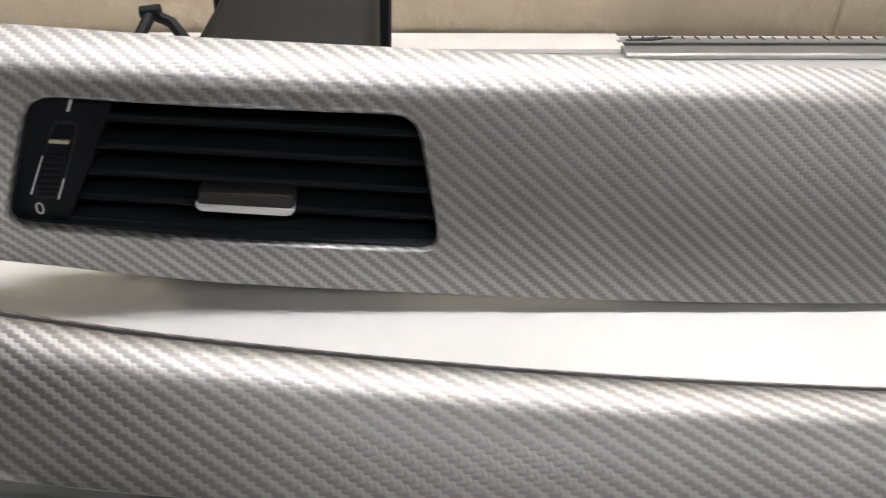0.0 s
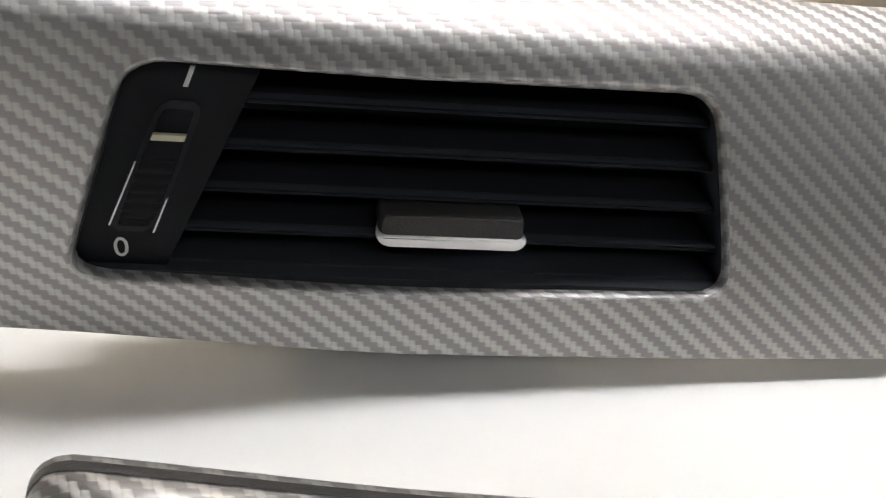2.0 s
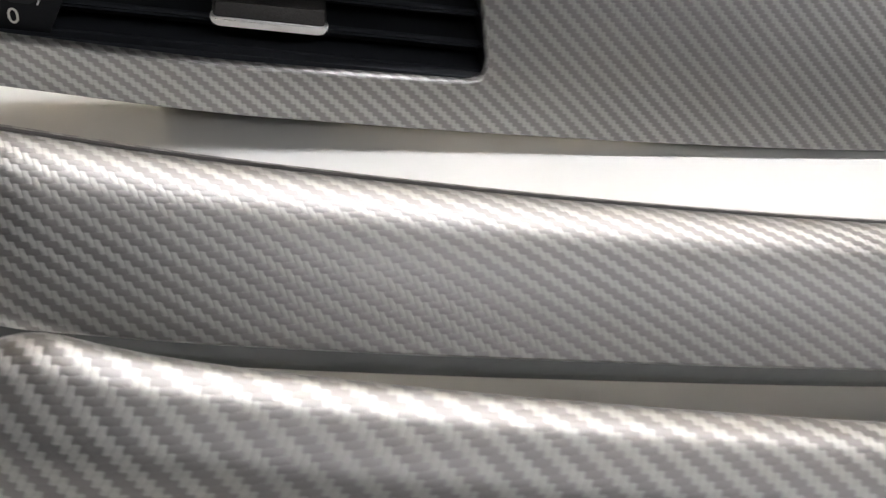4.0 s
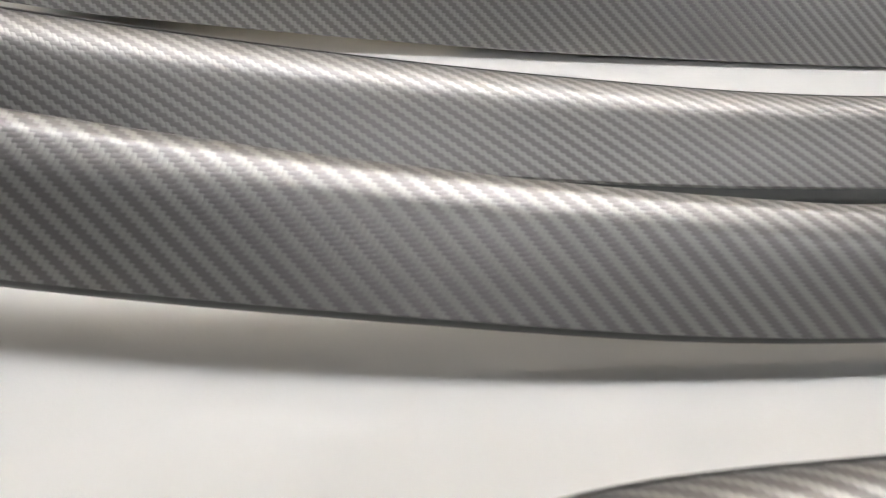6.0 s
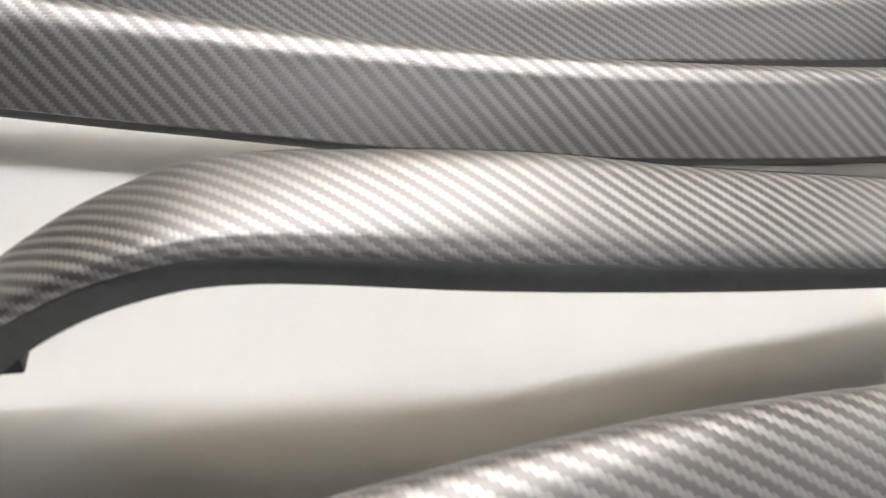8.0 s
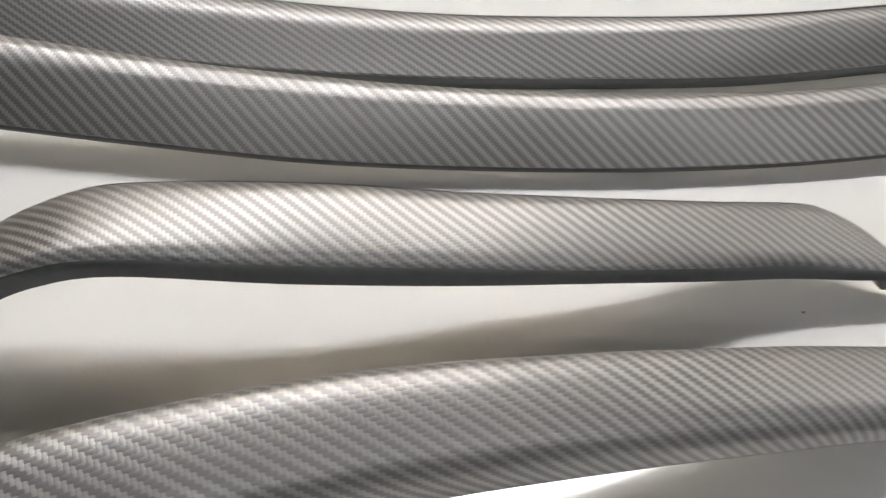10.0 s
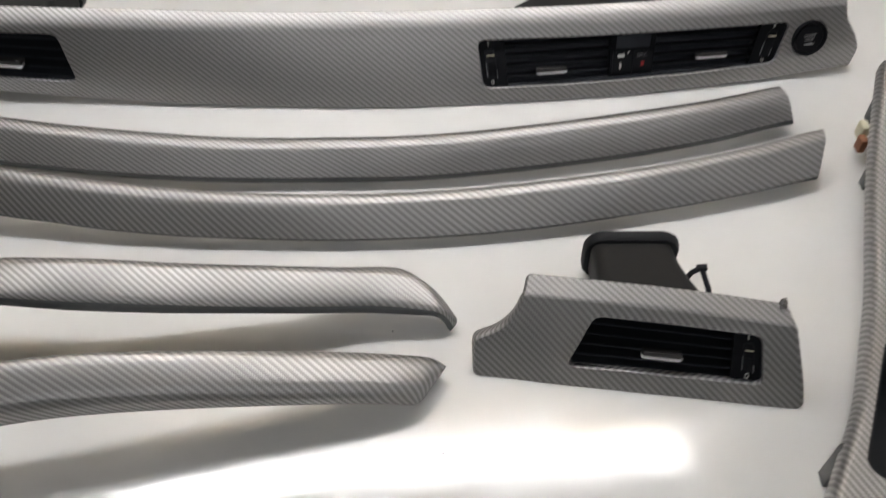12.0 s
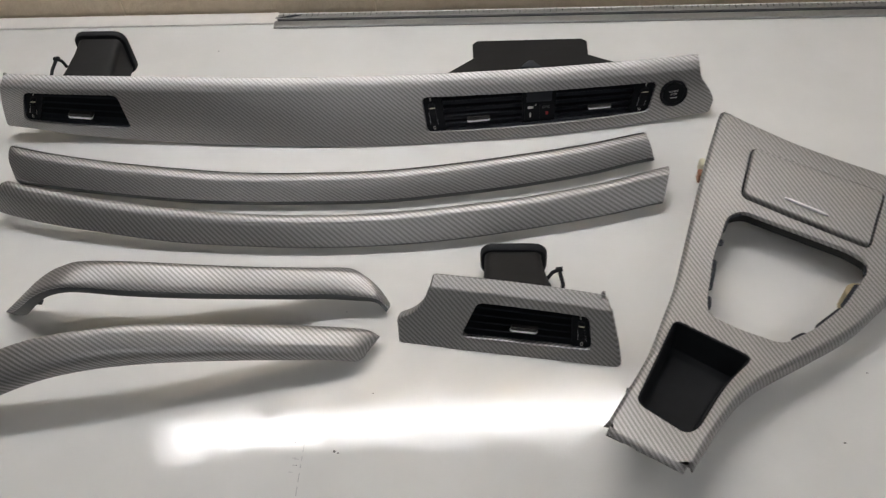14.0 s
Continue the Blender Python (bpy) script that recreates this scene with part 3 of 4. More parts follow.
def grown(corners, r, by=0.0027):
    p = rounded(corners, r)
    return [tuple(q + w * by) for q, w in zip(np.array(p), outline_normals(p, True))]


DASH_V = 0.100        # metres along the profile


def dash_place(x, v):
    return dash_surface(x, v / DASH_V)


def face_v(f):
    return f * FOLD * DASH_V


PV = [(-0.4790, face_v(0.225)), (-0.3170, face_v(0.232)), (-0.3262, face_v(0.886)), (-0.4596, face_v(0.887))]
CV = [(0.1182, face_v(0.205)), (0.4305, face_v(0.235)), (0.4395, face_v(0.812)), (0.1110, face_v(0.835))]
dash = thing("dashboard_trim", "long silver carbon-look dashboard trim with vents and start button", "car trim")
BUTTON = (0.4640, 0.0435)
dash_outline = [(-0.5160, 0.0), (0.5195, 0.0), (0.5225, 0.022), (0.5150, 0.040), (0.5000, 0.062), (0.4955, 0.080), (0.4945, 0.0998), (-0.4845, 0.0998), (-0.4868, 0.0820), (-0.4918, 0.0685)]
fascia = part("fascia", sheet(with_normal(dash_place), rounded(dash_outline, [0.006, 0.003, 0.006, 0.02, 0.02, 0.01, 0.002, 0.004, 0.01, 0.01], 0.01),
                              [grown(PV, 0.009, 0.0022), grown(CV, 0.008, 0.0022), rounded([(BUTTON[0] + 0.0205 * math.cos(a), BUTTON[1] + 0.0205 * math.sin(a)) for a in np.linspace(0, 2 * math.pi, 28, endpoint=False)], 0.0)],
                              np.arange(-0.495, 0.51, 0.01), (0.01, 0.02, 0.03, 0.04, 0.05, 0.060, 0.068, 0.075, 0.0774, 0.0783, 0.0791, 0.080, 0.0809, 0.0817, 0.0826, 0.087, 0.094),
                              turn=-5.0, rim=((0.0008, 0.0006), (0.0012, 0.002), (0.0012, 0.009)), hole_rim=((0.0006, -0.0004), (0.0013, -0.0003), (0.0020, 0.0010), (0.0022, 0.003))), WRAP, dash, "silver carbon-look vinyl wrap", auto=80)


RING = ((0.0002, -0.0001), (0.0006, -0.0003), (0.0011, -0.0003), (0.0016, 0.0001), (0.0021, 0.0011), (0.0023, 0.0028))
for loop in (grown(PV, 0.009, 0.0022), grown(CV, 0.008, 0.0022)):
    part("vent_rim", rim_ring(with_normal(dash_place), loop, RING), WRAP, dash, "silver edge turned into the opening")


def on_dash(q, back=0.0):
    p, n = normal_of(dash_place, *q)
    return p - n * back


where = vent_space(*[on_dash(q, 0.001) for q in PV])
insert = part("passenger_vent", slab(where, 0.0, 1.0, -0.06, 0.02, 0.006, 0.012), DEEP, dash, "black louvre vent")
vent_box(where, insert)
wheel_plate(where, insert, 0.0, 0.165, 0.040, 0.071, 0.082)
louvres(where, insert, 0.128, 1.0, (0.80, 0.585, 0.375, 0.17), (0.071, 0.0))
grip(where, insert, 0.424, 0.656, 0.255, 0.10)

where = vent_space(*[on_dash(q, 0.001) for q in CV])
insert = part("centre_vent", slab(where, 0.0, 1.0, -0.06, 0.02, 0.006, 0.012), DEEP, dash, "twin black louvre vents with switches")
vent_box(where, insert)
wheel_plate(where, insert, 0.0, 0.085, glint=STEEL)
wheel_plate(where, insert, 0.915, 1.0, glint=STEEL)
louvres(where, insert, 0.085, 0.430, (0.82, 0.60, 0.38, 0.16))
louvres(where, insert, 0.580, 0.915, (0.82, 0.60, 0.38, 0.16))
grip(where, insert, 0.185, 0.285, 0.22, 0.10)
grip(where, insert, 0.725, 0.825, 0.28, 0.10)
part("switch_panel", slab(where, 0.432, 0.578, 0.0, 1.0, 0.003, 0.010, na=3, round_=0.06), BLACK, insert)
part("display", slab(where, 0.450, 0.560, 0.62, 0.92, 0.0022, 0.004, round_=0.15), DEEP, insert, "dark glossy display window")
for a in (0.440, 0.509):
    part("switch", slab(where, a, a + 0.060, 0.06, 0.54, 0.0012, 0.004, round_=0.12), BLACK, insert)
part("symbol", slab(where, 0.455, 0.478, 0.42, 0.50, 0.0008, 0.0014), PRINT, insert, "small printed symbol")


def lettered(name, text, size, a, b, d, material, label):
    """Flat lettering on the vent's face at (a, b)."""
    p, x, up = where(a, b, d), where(a + 0.05, b) - where(a - 0.05, b), where(a, b + 0.1) - where(a, b - 0.1)
    x /= np.linalg.norm(x)
    n = np.cross(x, up)
    n /= np.linalg.norm(n)
    y = np.cross(n, x)
    m = Matrix(((x[0], y[0], n[0], p[0]), (x[1], y[1], n[1], p[1]), (x[2], y[2], n[2], p[2]), (0, 0, 0, 1)))
    words(name, text, size, m, material, insert, label)


lettered("switch_text", "DTC", 0.0052, 0.536, 0.44, 0.0010, DIM, "dim printed lettering")
part("symbol", slab(where, 0.457, 0.460, 0.50, 0.56, 0.0008, 0.0014, (0.06, 0.06)), PRINT, insert, "lock symbol's bow")
part("symbol", slab(where, 0.463, 0.469, 0.16, 0.30, 0.0008, 0.0014), PRINT, insert, "printed white line")
part("symbol", slab(where, 0.536, 0.546, 0.20, 0.30, 0.0008, 0.0014), RED, insert, "small red mark")


def start_button():
    p, n = normal_of(dash_place, *BUTTON)
    x = np.array(dash_place(BUTTON[0] + 0.005, BUTTON[1])) - np.array(dash_place(BUTTON[0] - 0.005, BUTTON[1]))
    x /= np.linalg.norm(x)
    y = np.cross(n, x)
    m = Matrix(((x[0], y[0], n[0], p[0]), (x[1], y[1], n[1], p[1]), (x[2], y[2], n[2], p[2]), (0, 0, 0, 1)))

    def turned(profile):
        rows = [[m @ Vector((r * math.cos(a), r * math.sin(a), z)) for a in np.linspace(0, 2 * math.pi, 40, endpoint=False)] for r, z in profile]
        return loft(rows, closed=True, caps=True)
    button = part("start_button", turned([(0.0196, -0.010), (0.0198, -0.001), (0.0196, 0.0012), (0.0186, 0.0022), (0.0172, 0.0018), (0.0162, 0.0002), (0.0155, -0.0012)]), BLACK, dash, "round black start button")
    part("button_cap", turned([(0.0150, -0.0012), (0.0150, 0.0006), (0.0142, 0.0012), (0.0080, 0.0002), (0.0005, -0.0001)]), BLACK, button)
    for text, dy, size in (("START", 0.0032, 0.0044), ("STOP", -0.0012, 0.0040)):
        words("button_text", text, size, m @ pose(0, dy, 0.0014), FAINT, button, "small grey lettering")
    bm = box((-0.0052, -0.0068, 0.0012), (0.0052, -0.0056, 0.0015))
    bm.transform(m)
    part("button_text_bar", bm, FAINT, button)


start_button()


def rect_ring(cx, cz, y, w, h, r, tilt=0.0, n=5):
    pts = []
    for sx, sz, a0 in ((1, 1, 0), (-1, 1, 90), (-1, -1, 180), (1, -1, 270)):
        for a in np.linspace(a0, a0 + 90, n):
            pts.append((cx + sx * (w / 2 - r) + r * math.cos(radians(a)), y + tilt * (sz * (h / 2 - r) + r * math.sin(radians(a))), cz + sz * (h / 2 - r) + r * math.sin(radians(a))))
    return pts


def side_duct(parent, cx, y0, y1, z0, z1, w, h0, h1, mirror=1, turn=0.0, reach=0.011, lever_drop=0.0):
    """Moulded air duct behind a side vent, with a padded mouth and a small lever."""
    def at(f):
        return cx + turn * f, y0 + (y1 - y0) * f, z0 + (z1 - z0) * f
    rows = []
    for f, ww in ((0.0, 1.16), (0.25, 1.08), (0.6, 1.0), (1.0, 0.97)):
        x, y, z = at(f)
        rows.append(rect_ring(x - mirror * 0.5 * w * (ww - 1.0), z, y, w * ww, h0 + (h1 - h0) * f, 0.010))
    duct = part("air_duct", loft(rows, closed=True, caps=True), DUCT, parent, "dark moulded plastic air duct")
    x, y, z = at(1.0)
    lip = [rect_ring(x, z, y + dy, w + dw, h1 + dw, r) for dy, dw, r in ((-0.006, 0.001, 0.012), (-0.0055, 0.008, 0.015), (-0.003, 0.011, 0.017), (0.003, 0.011, 0.016), (0.006, 0.006, 0.013), (0.005, -0.006, 0.010), (-0.006, -0.008, 0.010))]
    part("duct_lip", loft(lip, closed=True, caps=True), SOFT_BLACK, duct, "soft black foam seal")
    lx = cx - mirror * (w * 0.5 + reach)
    zt = z0 + h0 * 0.42 - lever_drop
    pin = (lx - mirror * 0.001, y0 + 0.038, zt + 0.002)
    part("lever", rod([(lx - mirror * 0.0050, y0 + 0.004, zt - 0.014), (lx - mirror * 0.0050, y0 + 0.022, zt - 0.005), pin], 0.0024, 8), SOFT_BLACK, duct)
    part("lever", rod([pin, (lx + mirror * 0.007, y0 + 0.036, zt - 0.001), (lx + mirror * 0.0135, y0 + 0.031, zt - 0.008)], 0.0024, 8), SOFT_BLACK, duct)
    part("lever_pin", rod([(pin[0] - 0.004, pin[1], pin[2]), (pin[0] + 0.004, pin[1], pin[2] + 0.001)], 0.0030, 10), SOFT_BLACK, duct)
    return duct


side_duct(dash, -0.3725, 0.366, 0.437, 0.060, 0.078, 0.068, 0.058, 0.062, 1, 0.002, 0.023, -0.007)


def centre_duct():
    """Flat black manifold behind the twin vents."""
    outline = [(0.128, 0.372), (0.182, 0.419), (0.180, 0.452), (0.186, 0.459), (0.340, 0.461), (0.347, 0.455), (0.347, 0.424), (0.400, 0.398)]
    rows = []
    for z, s in ((0.012, 0.94), (0.060, 0.985), (0.0655, 1.0), (0.0685, 1.0), (0.070, 0.99)):
        rows.append([(0.264 + (x - 0.264) * s, 0.372 + (y - 0.372) * (0.97 + 0.03 * s), z) for x, y in outline])
    duct = part("centre_duct", loft(rows, closed=True, caps=True), DUCT, dash, "flat black plastic air manifold")
    rows = [[(0.245, 0.388, 0.0702), (0.285, 0.388, 0.0702), (0.268, 0.412, 0.0702), (0.262, 0.412, 0.0702)],
            [(0.250, 0.390, 0.0765), (0.280, 0.390, 0.0765), (0.267, 0.407, 0.0735), (0.263, 0.407, 0.0735)]]
    part("duct_rib", loft(rows, closed=True, caps=True), DEEP, duct)


centre_duct()


def upturned_tab(parent, x, y, z0, z1, wide, deep):
    """A small flat tab of the trim that stands up past its upper corner, rounded at the tip."""
    rows = []
    for f, k in ((0.0, 1.0), (0.6, 1.0), (0.85, 0.85), (1.0, 0.45)):
        w, d, z = wide * k / 2, deep * k / 2, z0 + (z1 - z0) * f
        rows.append([(x - w, y - d + 0.1 * (z - z0), z), (x + w, y - d + 0.1 * (z - z0), z), (x + w, y + d + 0.1 * (z - z0), z), (x - w, y + d + 0.1 * (z - z0), z)])
    part("locating_tab", loft(rows, closed=True, caps=True), WRAP, parent, "upturned wrapped tab")


upturned_tab(dash, -0.4840, 0.3530, 0.092, 0.1085, 0.0045, 0.0050)
for px, w in ((-0.40, 0.03), (-0.20, 0.03), (0.02, 0.03), (0.40, 0.03)):
    low = curve_at(DASH_LOW, px)
    part("rear_foot", box((px - w, low[0] + 0.032, 0.0003), (px + w, low[0] + 0.048, low[1] + 0.030), 0.003), GREYBACK, dash, "grey plastic clip block")


# ---- door trims ----
def strip_thing(label, low, top, x_low, x_top, ridge, soft_ridge, belly, corners, end_roll, lip, turn, dark_back):
    """A long bowed door trim: a convex wrapped face with rolled edges on a grey backing."""
    ob = thing("door_trim", label, "car trim", "pair of long door trims")
    def profile(f):
        """Height of the face over the line between its edges: a face and a top band meet in a soft ridge."""
        p, q = ridge * f / 0.77, ridge * (1 - f) / 0.23
        return -soft_ridge * math.log(math.exp(-p / soft_ridge) + math.exp(-q / soft_ridge)) + belly * math.sin(math.pi * f) - 0.0022 * max(0.0, (f - 0.92) / 0.08) ** 2
    rows, back, rim = [], [], []
    n = 110
    ends = np.array([0, 0.0004, 0.001, 0.002, 0.0035, 0.005, 0.0075, 0.0105, 0.014, 0.018, 0.022, 0.028, 0.034, 0.040])
    for s in np.r_[ends, np.linspace(0.046, 0.954, n), (1 - ends)[::-1]]:
        xl, xt = x_low[0] + (x_low[1] - x_low[0]) * s, x_top[0] + (x_top[1] - x_top[0]) * s
        a = np.array([xl, *curve_at(low, xl)])
        b = np.array([xt, *curve_at(top, xt)])
        across = b - a
        size = np.linalg.norm(across)
        along = np.array([1.0, 0.1, 0.0])
        nrm = np.cross(along, across)
        nrm /= np.linalg.norm(nrm)
        if nrm[1] > 0:
            nrm = -nrm
        # rounded corners, and the face rolls back towards both ends
        d = min(s, 1 - s) * 0.9
        corner = corners[0] if s < 0.5 else corners[1]
        g = 1 - math.sqrt(max(0.0, 1 - (1 - min(d / corner, 1.0)) ** 2))
        fall = end_roll[1] * max(0.0, 1 - d / end_roll[0]) ** 2 if s < 0.5 else 0.0
        unit = across / size
        a, b = a + unit * corner * 0.6 * g - nrm * fall, b - unit * corner * g - nrm * fall
        across = b - a
        sec = [a + nrm * -0.008 + across * 0.16, a - nrm * 0.001 + across * (lip - 0.01)]
        for f in (*np.linspace(lip, 0.92, 21), 0.945, 0.965, 0.985, 1.0):
            h = profile(f)
            sec.append(a + across * f + nrm * h)
        sec += [b - nrm * 0.0032 + across * 0.016, b - nrm * 0.0050 + across * 0.018, b - nrm * 0.0070 + across * 0.004]
        rows.append(sec)
        rim.append([a + across * 0.974 + nrm * (profile(0.974) + 0.0003), a + across * 1.0 + nrm * (profile(1.0) + 0.0003), b - nrm * 0.0042 + across * 0.006, b - nrm * 0.0042 - across * 0.02])
        h0 = profile(lip)
        a2 = a + np.array([0.0, 0.0050, -0.0050]) * min(1.0, d / 0.02)
        back.append([a + across * (lip + 0.01) + nrm * (h0 - 0.0008), (a2 + a + across * lip) * 0.5 + nrm * h0 * 0.5, a2 - nrm * 0.0008, a2 + across * 0.01 - nrm * 0.004, a + across * 0.14 - nrm * 0.006])
    part("wrapped_face", loft(rows, closed=True, caps=True, turn=turn), WRAP, ob, "silver carbon-look vinyl wrap", auto=60)
    # added dark strip stands for shade on the wrap's rolled back edge
    if dark_back:
        part("back_edge", loft(rim, closed=True, caps=True), GRIP, ob, "dark strip for the shaded back edge", auto=50)
    part("lower_lip", loft(back, closed=True, caps=True), SIDE, ob, "bare dark grey lower lip", auto=50)
    for s in (0.03, 0.50, 0.97):
        x = x_low[0] + (x_low[1] - x_low[0]) * s
        q, r = curve_at(low, x), curve_at(top, x)
        ztop = q[1] + (r[1] - q[1]) * 0.020 / max(r[0] - q[0], 0.02) - 0.006
        part("fixing_clip", box((x - 0.010, q[0] + 0.020, 0.0003), (x + 0.010, q[0] + 0.034, max(ztop, 0.008)), 0.002), GREYBACK, ob, "grey plastic clip")
    return ob


S1_LOW = [(-0.50, 0.229, 0.018), (-0.40, 0.212, 0.018), (-0.306, 0.200, 0.016), (-0.21, 0.191, 0.0130), (-0.122, 0.188, 0.0110), (-0.03, 0.1885, 0.0105), (0.062, 0.191, 0.0105), (0.15, 0.2015, 0.0110), (0.246, 0.217, 0.0115), (0.34, 0.238, 0.0125), (0.44, 0.266, 0.0145)]
S1_TOP = [(-0.50, 0.267, 0.0565), (-0.40, 0.249, 0.051), (-0.306, 0.237, 0.045), (-0.21, 0.229, 0.040), (-0.122, 0.224, 0.037), (-0.03, 0.222, 0.038), (0.062, 0.223, 0.040), (0.15, 0.233, 0.041), (0.246, 0.249, 0.042), (0.34, 0.270, 0.041), (0.44, 0.297, 0.040)]
S2_LOW = [(-0.49, 0.170, 0.021), (-0.39, 0.147, 0.020), (-0.294, 0.130, 0.018), (-0.20, 0.1195, 0.0130), (-0.108, 0.1145, 0.0110), (-0.015, 0.1125, 0.0108), (0.078, 0.1165, 0.0108), (0.17, 0.1265, 0.0118), (0.264, 0.1440, 0.0125), (0.36, 0.1650, 0.0140), (0.46, 0.1910, 0.0150)]
S2_TOP = [(-0.49, 0.189, 0.067), (-0.39, 0.173, 0.058), (-0.294, 0.161, 0.050), (-0.20, 0.150, 0.045), (-0.108, 0.143, 0.042), (-0.015, 0.144, 0.039), (0.078, 0.151, 0.037), (0.17, 0.161, 0.039), (0.264, 0.175, 0.041), (0.36, 0.200, 0.041), (0.46, 0.231, 0.041)]
strip_thing("long bowed silver carbon-look door trim lying behind its pair", S1_LOW, S1_TOP, (-0.460, 0.4310), (-0.472, 0.4175), 0.0065, 0.0026, 0.0018, (0.010, 0.0015), (0.022, 0.006), 0.115, -8, True)
strip_thing("long bowed silver carbon-look door trim lying before its pair", S2_LOW, S2_TOP, (-0.468, 0.4330), (-0.4430, 0.4425), 0.0048, 0.0008, 0.0012, (0.013, 0.0015), (0.035, 0.006), 0.055, -9, False)


# ---- pull handles ----
def handle_thing(label, back, crease, front, foot, back_drop, turn, roll, lean, fine, bare):
    """An arched door pull: back edge, front crease and lower front edge run along it."""
    ob = thing("door_pull_handle", label, "door handle", "pair of arched pull handles")
    n = 84
    A, C, D = catmull(back, n), catmull(crease, n), catmull(front, n)
    rows, liner, edge, rim = [], [], [], []
    under = np.array([0.0, 0.010, -0.012]) * lean     # the front side leans back under the crease
    for a, c, d in zip(A, C, D):
        d = d + under * min(1.0, max(0.0, (d[2] - 0.006) / 0.012))
        across = a - c
        side = d - c
        w = np.linalg.norm(across)
        tang = np.cross(across, side)
        nrm = np.cross(across, tang)
        nrm /= np.linalg.norm(nrm) + 1e-12
        if nrm @ side > 0:
            nrm = -nrm
        # underside, front side, a rounded front crease, the crown and the rolled back edge
        sec = [c + side * 0.5 + across * 0.14, d + across * 0.12, d + across * 0.03, d - across * 0.004 - side * 0.06, d - across * 0.010 - side * 0.16]
        p0, p2 = c + side * roll[0] - across * 0.010, c + across * roll[1] + nrm * (0.0026 * math.sin(math.pi * roll[1]) ** 0.5 + 0.0006)
        p1 = c + nrm * 0.0007 - across * 0.010
        if roll[0] < 0.7:
            sec.append(c + side * (0.45 + roll[0] * 0.5) - across * 0.012)
        for w in np.linspace(0, 1, 8):
            sec.append((1 - w) ** 2 * p0 + 2 * w * (1 - w) * p1 + w * w * p2)
        for f in np.linspace(roll[1] + 0.07, 0.97, 14):
            sec.append(c + across * f + nrm * (0.0026 * math.sin(math.pi * f) ** 0.5 + 0.0006 - back_drop * max(0.0, (f - 0.72) / 0.28) ** 2))
        sec += [a + across * 0.005 - nrm * (back_drop + 0.0012), a + across * 0.030 - nrm * (back_drop + 0.0042), a + side * 0.10 - across * 0.004 - nrm * (back_drop + 0.005), a + side * 0.40 - nrm * back_drop, a + side * 0.80 - across * 0.02, a + side * 0.80 - across * 0.10]
        rows.append(sec)
        rim.append([c + across * f + nrm * (0.0026 * math.sin(math.pi * f) ** 0.5 + 0.0009 - back_drop * ((f - 0.72) / 0.28) ** 2) for f in (0.955, 0.985)] + [a + across * 0.012 - nrm * (back_drop + 0.0012), a + across * 0.036 - nrm * (back_drop + 0.0042), a + side * 0.3 - across * 0.02 - nrm * back_drop])
        edge.append([c + side * 0.20 - across * 0.004, c + side * 0.26 - across * 0.022, c + side * 0.60 - across * 0.026, d - across * 0.018, d + across * 0.02 + side * 0.03, d + across * 0.10 + side * 0.03, c + side * 0.5 + across * 0.10])
        liner.append([c + side * 0.66 + across * 0.16, c + side * 0.66 + across * 0.84, c + side * 0.50 + across * 0.84, c + side * 0.50 + across * 0.16])
    part("grip_shell", loft(rows, closed=True, caps=True, turn=turn, fine=fine), WRAP, ob, "silver carbon-look vinyl wrap", auto=75)
    # the back strip is shade set in colour; the side is bare plastic
    if bare:
        part("back_edge", loft(rim, closed=True, caps=True), GRIP, ob, "dark strip for the shaded back edge", auto=50)
        part("side_edge", loft(edge, closed=True, caps=True), SIDE, ob, "bare dark grey side below the wrapped crown", auto=50)
    part("inner_liner", loft(liner, closed=True, caps=True), GREYBACK, ob, "grey moulded underside")
    for q in foot:
        part("mounting_tab", box((q[0] - 0.0045, q[1] - 0.003, q[2] - 0.005), (q[0] + 0.0045, q[1] + 0.004, q[2] + 0.004), 0.001), DEEP, ob, "black mounting tab")
    return ob


H1_BACK = [(-0.3945, 0.0165, 0.003), (-0.3720, 0.0255, 0.0195), (-0.3500, 0.0330, 0.0375), (-0.3280, 0.0390, 0.0540), (-0.3050, 0.0415, 0.0680), (-0.2750, 0.0410, 0.0785), (-0.2050, 0.040, 0.0785), (-0.1410, 0.045, 0.067), (-0.0780, 0.049, 0.058), (-0.0140, 0.057, 0.046), (0.0300, 0.063, 0.0375), (0.0500, 0.0615, 0.0340), (0.0690, 0.0495, 0.0245), (0.0885, 0.0300, 0.0100)]
H1_CREASE = [(-0.3905, 0.0125, 0.005), (-0.3700, 0.0060, 0.026), (-0.3500, 0.0020, 0.045), (-0.3300, -0.0005, 0.062), (-0.3060, 0.0000, 0.0745), (-0.2750, 0.0020, 0.0785), (-0.2160, 0.0030, 0.072), (-0.1500, 0.0070, 0.0625), (-0.0900, 0.0120, 0.052), (-0.0250, 0.0200, 0.041), (0.0200, 0.0270, 0.033), (0.0550, 0.0265, 0.029), (0.0780, 0.0235, 0.0250), (0.0885, 0.0220, 0.0075)]
H1_FRONT = [(-0.3850, 0.0120, 0.001), (-0.3620, 0.0040, 0.014), (-0.3420, -0.0010, 0.034), (-0.3220, 0.0000, 0.0525), (-0.3000, 0.0000, 0.0645), (-0.2720, -0.0005, 0.0695), (-0.2120, -0.0010, 0.063), (-0.1460, 0.0030, 0.0535), (-0.0860, 0.0090, 0.0445), (-0.0250, 0.0160, 0.0345), (0.0150, 0.0220, 0.0270), (0.0500, 0.0225, 0.0235), (0.0740, 0.0220, 0.0200), (0.0845, 0.0210, 0.001)]
